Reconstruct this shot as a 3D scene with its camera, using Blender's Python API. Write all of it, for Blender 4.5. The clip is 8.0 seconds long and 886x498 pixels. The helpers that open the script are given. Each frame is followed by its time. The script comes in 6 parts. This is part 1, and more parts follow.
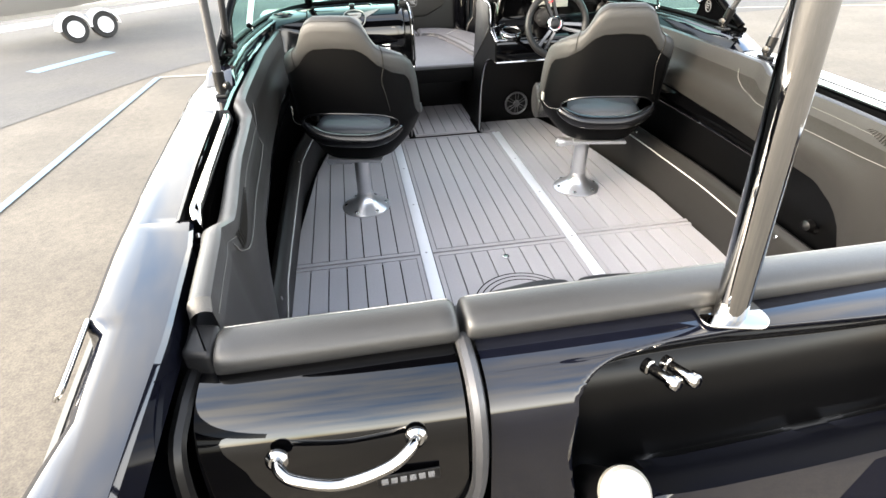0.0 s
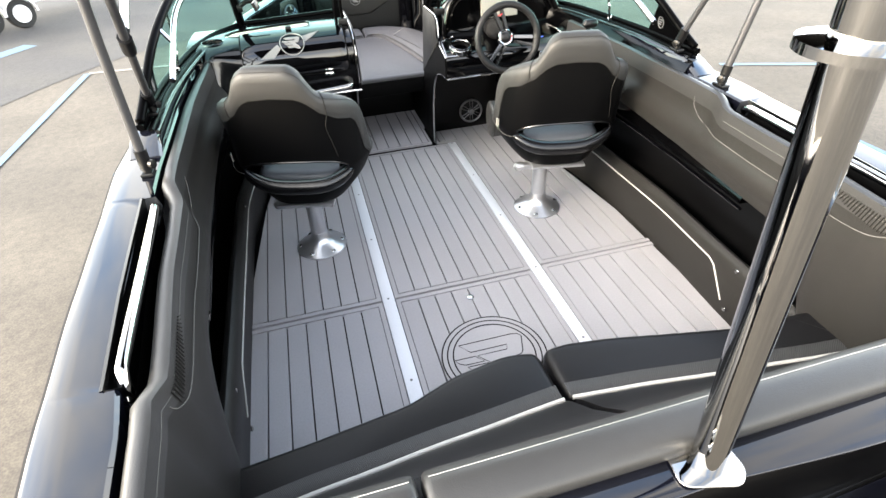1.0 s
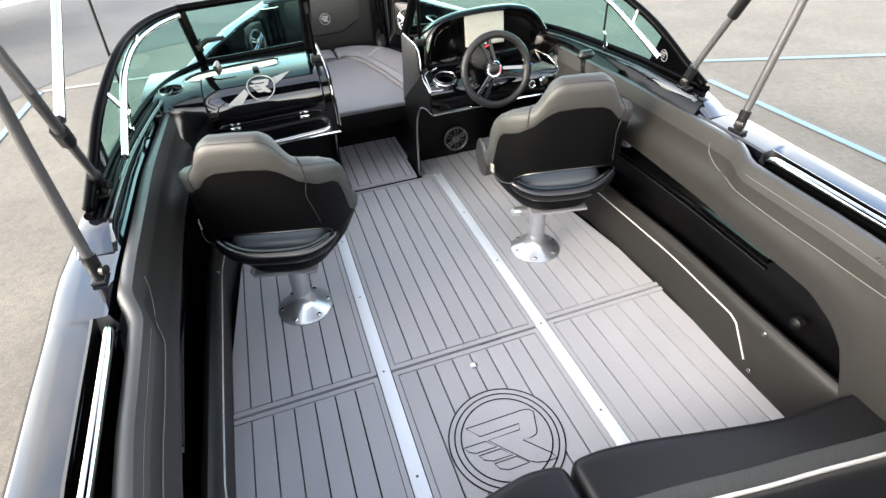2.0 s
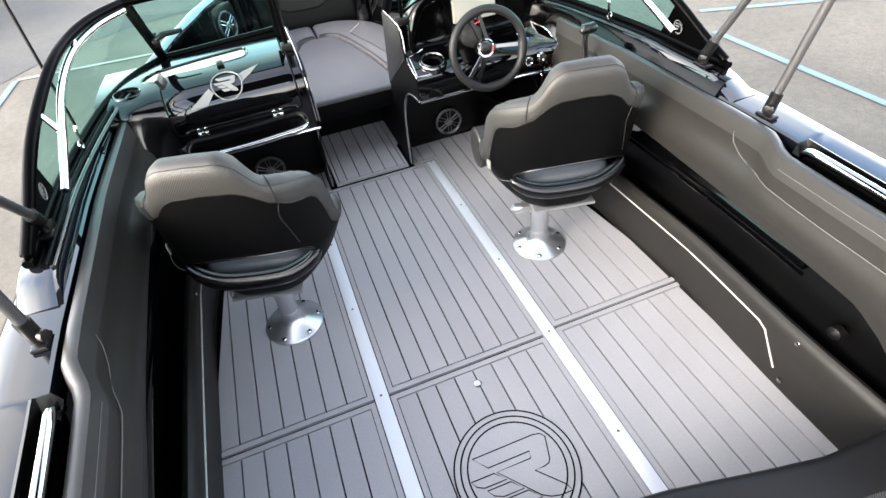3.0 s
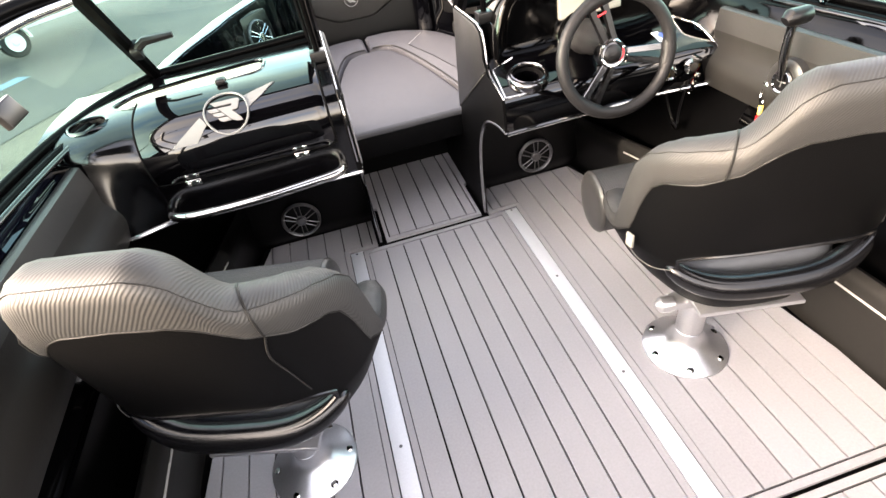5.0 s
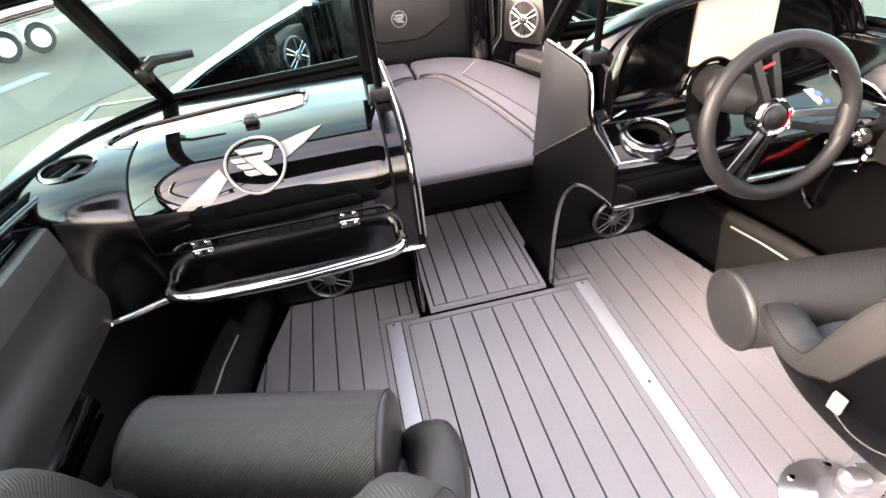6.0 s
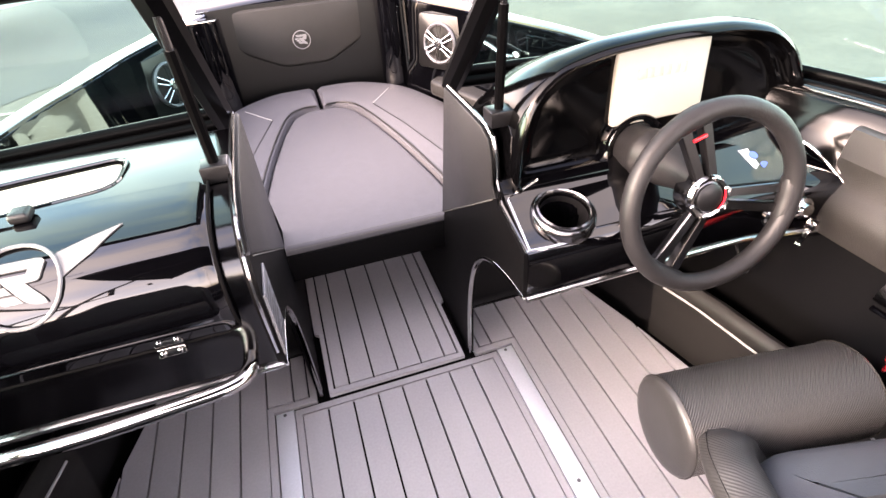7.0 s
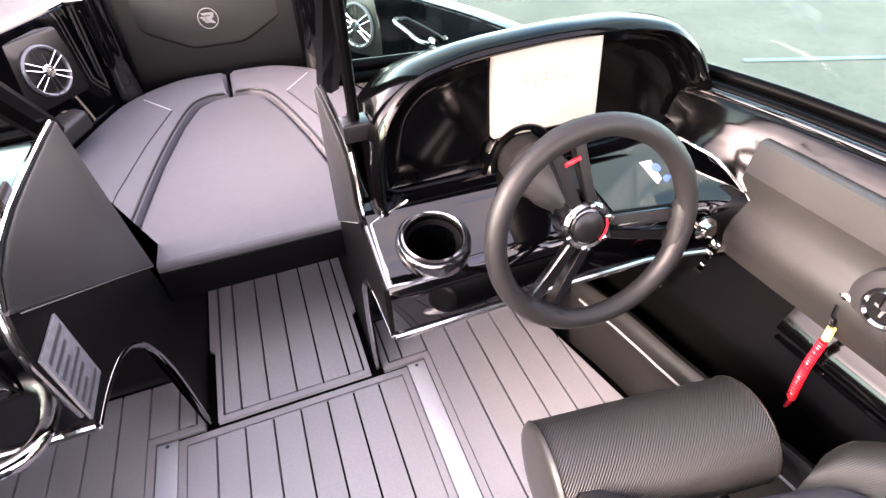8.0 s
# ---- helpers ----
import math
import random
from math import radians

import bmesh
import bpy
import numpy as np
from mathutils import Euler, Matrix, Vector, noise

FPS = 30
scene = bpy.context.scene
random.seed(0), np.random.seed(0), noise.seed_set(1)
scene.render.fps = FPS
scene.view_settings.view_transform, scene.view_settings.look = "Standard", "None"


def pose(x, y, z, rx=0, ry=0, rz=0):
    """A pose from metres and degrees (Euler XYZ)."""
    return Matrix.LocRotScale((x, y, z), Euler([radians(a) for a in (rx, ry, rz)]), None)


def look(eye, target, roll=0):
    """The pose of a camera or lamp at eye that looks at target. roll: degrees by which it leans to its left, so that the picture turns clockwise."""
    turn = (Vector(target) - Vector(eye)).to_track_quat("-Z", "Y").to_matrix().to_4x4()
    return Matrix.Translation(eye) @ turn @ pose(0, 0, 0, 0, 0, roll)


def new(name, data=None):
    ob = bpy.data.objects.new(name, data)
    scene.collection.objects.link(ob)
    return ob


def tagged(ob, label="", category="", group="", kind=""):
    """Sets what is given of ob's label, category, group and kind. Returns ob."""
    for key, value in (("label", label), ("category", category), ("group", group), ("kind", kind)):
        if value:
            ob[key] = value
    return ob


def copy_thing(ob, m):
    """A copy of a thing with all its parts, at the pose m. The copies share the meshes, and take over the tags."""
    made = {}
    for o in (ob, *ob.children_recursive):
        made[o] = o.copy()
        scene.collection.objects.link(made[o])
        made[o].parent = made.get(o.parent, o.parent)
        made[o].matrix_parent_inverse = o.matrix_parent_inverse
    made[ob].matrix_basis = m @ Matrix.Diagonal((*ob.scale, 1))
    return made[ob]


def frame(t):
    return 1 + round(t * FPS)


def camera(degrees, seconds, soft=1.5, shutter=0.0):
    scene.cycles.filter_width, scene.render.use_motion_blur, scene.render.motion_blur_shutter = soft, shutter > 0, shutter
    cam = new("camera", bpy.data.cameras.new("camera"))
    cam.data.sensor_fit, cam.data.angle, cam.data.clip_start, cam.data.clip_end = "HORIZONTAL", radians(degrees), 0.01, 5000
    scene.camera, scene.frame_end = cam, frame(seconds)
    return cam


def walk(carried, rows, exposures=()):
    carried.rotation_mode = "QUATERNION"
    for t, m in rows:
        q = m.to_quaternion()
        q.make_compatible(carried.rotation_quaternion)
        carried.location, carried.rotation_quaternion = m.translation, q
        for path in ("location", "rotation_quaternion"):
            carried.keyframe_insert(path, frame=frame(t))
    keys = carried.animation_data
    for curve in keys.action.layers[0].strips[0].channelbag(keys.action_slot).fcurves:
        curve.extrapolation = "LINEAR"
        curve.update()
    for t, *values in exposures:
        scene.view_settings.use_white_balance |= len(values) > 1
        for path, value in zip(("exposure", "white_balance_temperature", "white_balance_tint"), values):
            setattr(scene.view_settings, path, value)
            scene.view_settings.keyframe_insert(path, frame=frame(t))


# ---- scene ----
cam = camera(82.4, 8.0)
PATH = [
    (0, (-0.551, -1.768, 1.222), (-0.279, -0.132, 0.105), -1.3),
    (0.5, (-0.492, -1.648, 1.31), (-0.158, -0.057, 0.146), -2.5),
    (1, (-0.472, -1.535, 1.429), (-0.088, 0.001, 0.207), -2.7),
    (1.5, (-0.466, -1.335, 1.508), (-0.015, 0.181, 0.284), -2.4),
    (3, (-0.333, -0.996, 1.54), (0.077, 0.417, 0.185), -7.1),
    (3.5, (-0.265, -0.75, 1.433), (0.117, 0.624, 0.031), -9.0),
    (4, (-0.248, -0.591, 1.421), (0.106, 0.794, 0.022), -10.5),
    (4.2, (-0.259, -0.531, 1.397), (0.063, 0.898, 0.035), -11.4),
    (5.3, (-0.228, -0.21, 1.222), (-0.015, 1.327, -0.04), -9.7),
    (5.5, (-0.249, -0.127, 1.217), (-0.042, 1.422, -0.031), -8.8),
    (6, (-0.311, 0.109, 1.19), (-0.081, 1.679, -0.027), -6.8),
    (6.5, (-0.287, 0.283, 1.181), (0.026, 1.842, -0.032), -5.1),
    (7, (-0.107, 0.371, 1.189), (0.32, 1.89, -0.039), -4.0),
    (7.5, (0.059, 0.4, 1.2), (0.566, 1.863, -0.066), -3.0),
    (8, (0.127, 0.454, 1.178), (0.623, 1.882, -0.132), -2.4),
]
walk(cam, [(t, look(eye, target, roll)) for t, eye, target, roll in PATH],
     [(0.0, 3.76, 7300, 10), (1.5, 3.64, 7100, 9), (3.0, 3.65, 6850, 10), (3.5, 3.88, 7100, 12), (4.2, 4.02, 7900, 13), (5.5, 4.15, 8000, 22), (6.2, 4.34, 7900, 27), (7.0, 4.40, 7900, 31), (8.0, 4.43, 7500, 35)])

# ---- world and light ----
world = bpy.data.worlds.new("world")
scene.world = world
world.use_nodes = True
wn = world.node_tree.nodes
sky = wn.new("ShaderNodeTexSky")
sky.sky_type = "NISHITA"
sky.sun_disc = False
sky.sun_elevation = radians(23.7)
sky.sun_rotation = radians(-104)
sky.air_density = 1.0
sky.dust_density = 2.0
wn["Background"].inputs[1].default_value = 0.15
# thin broken cloud: the sky's own brightness with less blue, in soft patches
wl = world.node_tree.links
grey, cloud, where, veil, wc = wn.new("ShaderNodeRGBToBW"), wn.new("ShaderNodeTexNoise"), wn.new("ShaderNodeMapRange"), wn.new("ShaderNodeMix"), wn.new("ShaderNodeTexCoord")
wl.new(sky.outputs[0], grey.inputs[0])
cloud.inputs["Scale"].default_value, cloud.inputs["Detail"].default_value = 3.0, 6
wl.new(wc.outputs["Generated"], cloud.inputs["Vector"])
where.inputs["From Min"].default_value, where.inputs["From Max"].default_value = 0.34, 0.60
where.inputs["To Min"].default_value, where.inputs["To Max"].default_value = 0.0, 0.80
wl.new(cloud.outputs["Fac"], where.inputs["Value"])
lift = wn.new("ShaderNodeMath")
lift.operation = "MULTIPLY"
lift.inputs[1].default_value = 1.9
wl.new(grey.outputs[0], lift.inputs[0])
veil.data_type = "RGBA"
wl.new(where.outputs[0], veil.inputs["Factor"])
wl.new(sky.outputs[0], veil.inputs["A"])
wl.new(lift.outputs[0], veil.inputs["B"])
wl.new(veil.outputs["Result"], wn["Background"].inputs[0])
sun = new("sun", bpy.data.lights.new("sun", "SUN"))
sun.data.energy = 0.33
sun.data.angle = radians(12)
sun.data.color = (1.0, 0.93, 0.82)
sun.matrix_world = look((-6, -1.5, 2.72), (0, 0, 0))


# ---- materials ----
def link(tree, a, b):
    tree.links.new(a, b)


def mat(name, color, rough=0.5, metal=0.0, coat=0.0, vary=0.15, scale=40.0, bump=0.0, bump_scale=300.0, big=2.5, spec=0.5, islands=0.0):
    """A painted or moulded surface: base colour varied at two scales, a fine bump."""
    m = bpy.data.materials.new(name)
    m.use_nodes = True
    t = m.node_tree
    b = t.nodes["Principled BSDF"]
    b.inputs["Roughness"].default_value = rough
    b.inputs["Metallic"].default_value = metal
    b.inputs["Coat Weight"].default_value = coat
    b.inputs["Coat Roughness"].default_value = 0.03
    b.inputs["Specular IOR Level"].default_value = spec
    co = t.nodes.new("ShaderNodeTexCoord")
    fine, wide = t.nodes.new("ShaderNodeTexNoise"), t.nodes.new("ShaderNodeTexNoise")
    fine.inputs["Scale"].default_value, wide.inputs["Scale"].default_value = scale, big
    fine.inputs["Detail"].default_value = 5
    for n in (fine, wide):
        link(t, co.outputs["Object"], n.inputs["Vector"])
    add = t.nodes.new("ShaderNodeMath")
    add.operation = "ADD"
    link(t, fine.outputs["Fac"], add.inputs[0])
    link(t, wide.outputs["Fac"], add.inputs[1])
    last = add.outputs[0]
    if islands:
        info, mul = t.nodes.new("ShaderNodeObjectInfo"), t.nodes.new("ShaderNodeMath")
        mul.operation = "MULTIPLY_ADD"
        mul.inputs[1].default_value = islands
        link(t, info.outputs["Random"], mul.inputs[0])
        link(t, last, mul.inputs[2])
        last = mul.outputs[0]
    ramp = t.nodes.new("ShaderNodeMapRange")
    ramp.inputs["From Min"].default_value, ramp.inputs["From Max"].default_value = 0.6, 1.4 + islands
    ramp.inputs["To Min"].default_value, ramp.inputs["To Max"].default_value = 1 - vary, 1 + vary
    link(t, last, ramp.inputs["Value"])
    mix = t.nodes.new("ShaderNodeVectorMath")
    mix.operation = "SCALE"
    mix.inputs[0].default_value = color
    link(t, ramp.outputs[0], mix.inputs["Scale"])
    link(t, mix.outputs[0], b.inputs["Base Color"])
    rr = t.nodes.new("ShaderNodeMapRange")
    rr.inputs["To Min"].default_value, rr.inputs["To Max"].default_value = rough * 0.8, min(1, rough * 1.25)
    link(t, wide.outputs["Fac"], rr.inputs["Value"])
    link(t, rr.outputs[0], b.inputs["Roughness"])
    if bump:
        bn, bp = t.nodes.new("ShaderNodeTexNoise"), t.nodes.new("ShaderNodeBump")
        bn.inputs["Scale"].default_value = bump_scale
        link(t, co.outputs["Object"], bn.inputs["Vector"])
        bp.inputs["Strength"].default_value = bump
        bp.inputs["Distance"].default_value = 0.002
        link(t, bn.outputs["Fac"], bp.inputs["Height"])
        link(t, bp.outputs[0], b.inputs["Normal"])
    return m


def ribbed(name, color, rough, pitch, turn=(0, 0, 0.6), depth=0.6):
    """Vinyl embossed with fine slanting ribs, like woven carbon."""
    m = mat(name, color, rough, vary=0.12)
    t = m.node_tree
    b = t.nodes["Principled BSDF"]
    co = t.nodes.new("ShaderNodeTexCoord")
    mp, wv, bp = t.nodes.new("ShaderNodeMapping"), t.nodes.new("ShaderNodeTexWave"), t.nodes.new("ShaderNodeBump")
    mp.inputs["Rotation"].default_value = turn
    wv.inputs["Scale"].default_value = 1 / pitch / 3.18
    wv.inputs["Distortion"].default_value = 0.25
    link(t, co.outputs["UV"], mp.inputs["Vector"])
    link(t, mp.outputs[0], wv.inputs["Vector"])
    bp.inputs["Strength"].default_value = depth
    bp.inputs["Distance"].default_value = 0.002
    link(t, wv.outputs["Fac"], bp.inputs["Height"])
    link(t, bp.outputs[0], b.inputs["Normal"])
    return m


def asphalt(name, a, c):
    """Worn asphalt: stones, blotches and pale dust."""
    m = mat(name, a, 0.9, vary=0.25, scale=90, bump=0.5, bump_scale=120, big=0.35)
    t = m.node_tree
    b = t.nodes["Principled BSDF"]
    co = next(n for n in t.nodes if n.bl_idname == "ShaderNodeTexCoord")
    n1, n2, rp, mx = t.nodes.new("ShaderNodeTexNoise"), t.nodes.new("ShaderNodeTexVoronoi"), t.nodes.new("ShaderNodeMapRange"), t.nodes.new("ShaderNodeMix")
    n1.inputs["Scale"].default_value, n1.inputs["Detail"].default_value = 0.8, 8
    n2.inputs["Scale"].default_value = 70
    link(t, co.outputs["Object"], n1.inputs["Vector"])
    link(t, co.outputs["Object"], n2.inputs["Vector"])
    rp.inputs["From Min"].default_value, rp.inputs["From Max"].default_value = 0.42, 0.62
    link(t, n1.outputs["Fac"], rp.inputs["Value"])
    speck, grain, lot = t.nodes.new("ShaderNodeMapRange"), t.nodes.new("ShaderNodeTexNoise"), t.nodes.new("ShaderNodeVectorMath")
    grain.inputs["Scale"].default_value, grain.inputs["Detail"].default_value, grain.inputs["Roughness"].default_value = 14, 10, 0.75
    link(t, co.outputs["Object"], grain.inputs["Vector"])
    both = t.nodes.new("ShaderNodeMath")
    both.operation = "MULTIPLY_ADD"
    both.inputs[1].default_value = 0.35
    link(t, n2.outputs["Distance"], both.inputs[0])
    link(t, grain.outputs["Fac"], both.inputs[2])
    speck.inputs["From Min"].default_value, speck.inputs["From Max"].default_value = 0.45, 0.85
    speck.inputs["To Min"].default_value, speck.inputs["To Max"].default_value = 0.62, 1.38
    link(t, both.outputs[0], speck.inputs["Value"])
    lot.operation = "SCALE"
    link(t, speck.outputs[0], lot.inputs["Scale"])
    mx.data_type = "RGBA"
    old = b.inputs["Base Color"].links[0].from_socket
    link(t, rp.outputs[0], mx.inputs["Factor"])
    link(t, old, mx.inputs["A"])
    mx.inputs["B"].default_value = (*c, 1)
    link(t, mx.outputs["Result"], lot.inputs[0])
    link(t, lot.outputs[0], b.inputs["Base Color"])
    return m


GEL = mat("black_gelcoat", (0.0005, 0.0005, 0.0007), 0.02, vary=0.2, spec=0.52)
SATIN = mat("handled_black_gelcoat", (0.0005, 0.0005, 0.0007), 0.13, vary=0.3, spec=0.5)
NAVY = mat("dark_blue_gelcoat", (0.0022, 0.0025, 0.0046), 0.02, vary=0.25, spec=0.6)
VINYL = mat("black_vinyl", (0.0065, 0.0064, 0.0068), 0.42, vary=0.12, bump=0.25, bump_scale=420, spec=0.19)
BENCH = mat("dark_bench_vinyl", (0.0042, 0.0042, 0.0047), 0.4, vary=0.12, bump=0.25, bump_scale=420, spec=0.2)
SHELL = mat("smooth_black_vinyl", (0.0007, 0.0007, 0.0008), 0.5, vary=0.12, bump=0.2, bump_scale=420, spec=0.07)
ROLL = mat("glossy_black_vinyl", (0.0022, 0.0022, 0.0026), 0.22, vary=0.12, bump=0.12, bump_scale=200, spec=0.4)
SIDE = mat("charcoal_vinyl", (0.0102, 0.0097, 0.0090), 0.42, vary=0.12, bump=0.2, bump_scale=420, spec=0.19)
# lighter than SIDE; on the bolster tops this stands in for sky sheen
PAD = mat("satin_charcoal_vinyl", (0.015, 0.0148, 0.0146), 0.4, vary=0.12, bump=0.2, bump_scale=420, spec=0.4)
CARBON = ribbed("carbon_vinyl", (0.0115, 0.0112, 0.0106), 0.58, 0.0052, (0, 0, 0.65), 0.24)
TWILL = ribbed("fine_carbon_vinyl", (0.016, 0.0157, 0.0155), 0.5, 0.0042, (0, 0, 0.7), 0.7)
CUSH = mat("grey_vinyl", (0.053, 0.0515, 0.056), 0.5, vary=0.1, bump=0.3, bump_scale=500, spec=0.22)
COOL = mat("blue_grey_vinyl", (0.034, 0.038, 0.044), 0.42, vary=0.1, bump=0.2, bump_scale=420, spec=0.3)
FOAM = mat("grey_deck_foam", (0.248, 0.240, 0.252), 0.85, vary=0.14, scale=160, bump=0.35, bump_scale=700, islands=0.25)
GROOVE = mat("groove_black", (0.0012, 0.0012, 0.0014), 0.9, spec=0.05)
ALU = mat("satin_aluminium", (0.50, 0.505, 0.52), 0.30, 0.9, vary=0.08, scale=200)
STRIP = mat("brushed_deck_strip", (0.50, 0.515, 0.55), 0.5, 0.12, vary=0.1, scale=200)
STEEL = mat("polished_steel", (0.37, 0.365, 0.355), 0.045, 1.0, vary=0.05)
CHROME = mat("bright_chrome", (0.46, 0.46, 0.46), 0.12, 1.0, vary=0.05)
PLASTIC = mat("black_plastic", (0.002, 0.002, 0.0023), 0.35, vary=0.15, spec=0.3)
DARKCHROME = mat("smoked_chrome", (0.11, 0.11, 0.115), 0.2, 1.0, vary=0.06)
DASH = mat("smooth_black_dash", (0.0005, 0.0005, 0.0006), 0.10, vary=0.3, spec=0.16)
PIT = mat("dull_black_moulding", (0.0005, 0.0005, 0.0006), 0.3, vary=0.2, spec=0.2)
FRAME = mat("black_anodised", (0.0007, 0.0007, 0.0008), 0.3, vary=0.15, spec=0.03)
WHITE = mat("white_plastic", (0.185, 0.178, 0.158), 0.4, vary=0.04)
STITCH = mat("grey_thread", (0.05, 0.049, 0.046), 0.8, vary=0.2)
LINE = mat("white_piping", (0.30, 0.295, 0.28), 0.5, vary=0.06)
PALE = mat("pale_grey_logo", (0.08, 0.08, 0.082), 0.5, vary=0.05)
RED = mat("red_plastic", (0.45, 0.008, 0.014), 0.35, vary=0.1)
YELLOW = mat("pale_yellow_plastic", (0.6, 0.46, 0.12), 0.4, vary=0.08)
GREYMETAL = mat("dull_grey_metal", (0.10, 0.10, 0.105), 0.35, 0.6, vary=0.1)
POLE = mat("grey_bimini_tube", (0.055, 0.055, 0.058), 0.4, 0.6, vary=0.1)
RUBBER = mat("tyre_rubber", (0.005, 0.005, 0.005), 0.8, vary=0.2)
TRAILER = mat("white_trailer_paint", (0.45, 0.45, 0.45), 0.4, vary=0.08)
TAN = asphalt("tan_asphalt", (0.040, 0.034, 0.0262), (0.053, 0.0455, 0.0355))
ROAD = asphalt("grey_asphalt", (0.021, 0.0205, 0.0212), (0.029, 0.028, 0.026))
BLUE = mat("faded_blue_road_paint", (0.065, 0.115, 0.165), 0.8, vary=0.25, scale=30)
WHITELINE = mat("faded_white_road_paint", (0.18, 0.17, 0.155), 0.8, vary=0.25, scale=30)
CREAM = mat("cream_liner", (0.30, 0.295, 0.25), 0.5, vary=0.06)
STICKER = mat("pale_sticker", (0.38, 0.41, 0.46), 0.4, vary=0.1)
STICKBLUE = mat("blue_print", (0.05, 0.1, 0.4), 0.4, vary=0.1)
DULLPRINT = mat("faded_print", (0.021, 0.022, 0.024), 0.4, vary=0.5, scale=120)
CLEAR = mat("grey_print", (0.07, 0.072, 0.078), 0.4, vary=0.5, scale=120)


def glass(name, tint):
    """Thin tinted glass: clear transmission and a gloss that grows at a slant."""
    m = bpy.data.materials.new(name)
    m.use_nodes = True
    t = m.node_tree
    t.nodes.remove(t.nodes["Principled BSDF"])
    clear, gloss, fres, mix = t.nodes.new("ShaderNodeBsdfTransparent"), t.nodes.new("ShaderNodeBsdfGlossy"), t.nodes.new("ShaderNodeLayerWeight"), t.nodes.new("ShaderNodeMixShader")
    clear.inputs["Color"].default_value = (*tint, 1)
    gloss.inputs["Roughness"].default_value = 0.0
    fres.inputs["Blend"].default_value = 0.35
    amount = t.nodes.new("ShaderNodeMapRange")
    amount.inputs["From Min"].default_value, amount.inputs["To Min"].default_value, amount.inputs["To Max"].default_value = 0.3, 0.02, 0.12
    link(t, fres.outputs["Facing"], amount.inputs["Value"])
    link(t, amount.outputs[0], mix.inputs[0])
    link(t, clear.outputs[0], mix.inputs[1])
    link(t, gloss.outputs[0], mix.inputs[2])
    link(t, mix.outputs[0], t.nodes["Material Output"].inputs["Surface"])
    return m


GLASS = glass("green_tinted_glass", (0.66, 0.85, 0.82))


# ---- mesh helpers ----
def part(name, bm, material, parent=None, label="", smooth=40):
    """Links a bmesh as one mesh object, under a thing or part where one is given."""
    me = bpy.data.meshes.new(name)
    if smooth:
        for f in bm.faces:
            f.smooth = True
        cut = radians(smooth)
        for e in bm.edges:
            e.smooth = len(e.link_faces) == 2 and e.calc_face_angle(0) < cut
    bm.to_mesh(me)
    bm.free()
    me.materials.append(material)
    ob = new(name, me)
    if parent:
        ob.parent = parent
    if label:
        ob["label"] = label
    return ob


def thing(name, label, category, at=(0, 0, 0), group="", kind=""):
    ob = new(name)
    ob.empty_display_size = 0.05
    ob.location = at
    return tagged(ob, label, category, group, kind)


def skin(loops, closed=True, cap=True, ring=False):
    """Faces between loops of equal length. closed: each loop is a ring; ring: the last loop joins the first."""
    bm = bmesh.new()
    vs = [[bm.verts.new(p) for p in l] for l in loops]
    n = len(loops[0])
    rows_ = list(zip(vs, vs[1:])) + ([(vs[-1], vs[0])] if ring else [])
    for a, b in rows_:
        for i in range(n if closed else n - 1):
            j = (i + 1) % n
            bm.faces.new((a[i], a[j], b[j], b[i]))
    if cap and closed and not ring:
        bm.faces.new(vs[0])
        bm.faces.new(vs[-1])
    bmesh.ops.recalc_face_normals(bm, faces=bm.faces)
    return bm


def lay_uv(ob, n, closed=False):
    """A UV map in metres for a mesh made of rows of n points: u along the rows, v round them."""
    me = ob.data
    p = [v.co for v in me.vertices]
    r = len(p) // n
    k0 = n // 3
    us, vs_ = [0.0], [0.0]
    for i in range(1, r):
        us.append(us[-1] + (p[i * n + k0] - p[(i - 1) * n + k0]).length)
    mid = (r // 2) * n
    for k in range(1, n + 1):
        vs_.append(vs_[-1] + (p[mid + k % n] - p[mid + k - 1]).length)
    lay = me.uv_layers.new(name="cloth")
    for f in me.polygons:
        ks = [me.loops[l].vertex_index % n for l in f.loop_indices]
        for l, k in zip(f.loop_indices, ks):
            if closed and k == 0 and max(ks) == n - 1:
                k = n
            lay.data[l].uv = (us[min(r - 1, me.loops[l].vertex_index // n)], vs_[k])


def curve(pts, n=8, closed=False):
    """Catmull-Rom points through pts."""
    p = [Vector(q) for q in pts]
    out = []
    m = len(p)
    for i in range(m if closed else m - 1):
        a, b, c, d = (p[(i - 1) % m], p[i], p[(i + 1) % m], p[(i + 2) % m]) if closed else (p[max(i - 1, 0)], p[i], p[i + 1], p[min(i + 2, m - 1)])
        for k in range(n):
            t = k / n
            out.append(0.5 * (2 * b + (c - a) * t + (2 * a - 5 * b + 4 * c - d) * t * t + (3 * b - a - 3 * c + d) * t ** 3))
    if not closed:
        out.append(p[-1])
    return out


def tube(pts, r, seg=10, closed=False, flat=1.0):
    """A round bar along pts. r: a radius or one for each point."""
    p = [Vector(q) for q in pts]
    n = len(p)
    loops = []
    up = None
    for i in range(n):
        d = (p[(i + 1) % n] - p[(i - 1) % n]) if closed else (p[min(i + 1, n - 1)] - p[max(i - 1, 0)])
        d.normalize()
        if up is None:
            up = Vector((0, 0, 1)) if abs(d.z) < 0.9 else Vector((1, 0, 0))
        side = d.cross(up).normalized()
        up = side.cross(d).normalized()
        ri = r[i] if isinstance(r, (list, tuple)) else r
        loops.append([p[i] + ri * (math.cos(a) * side + flat * math.sin(a) * up) for a in (2 * math.pi * k / seg for k in range(seg))])
    return skin(loops, ring=closed, cap=not closed)


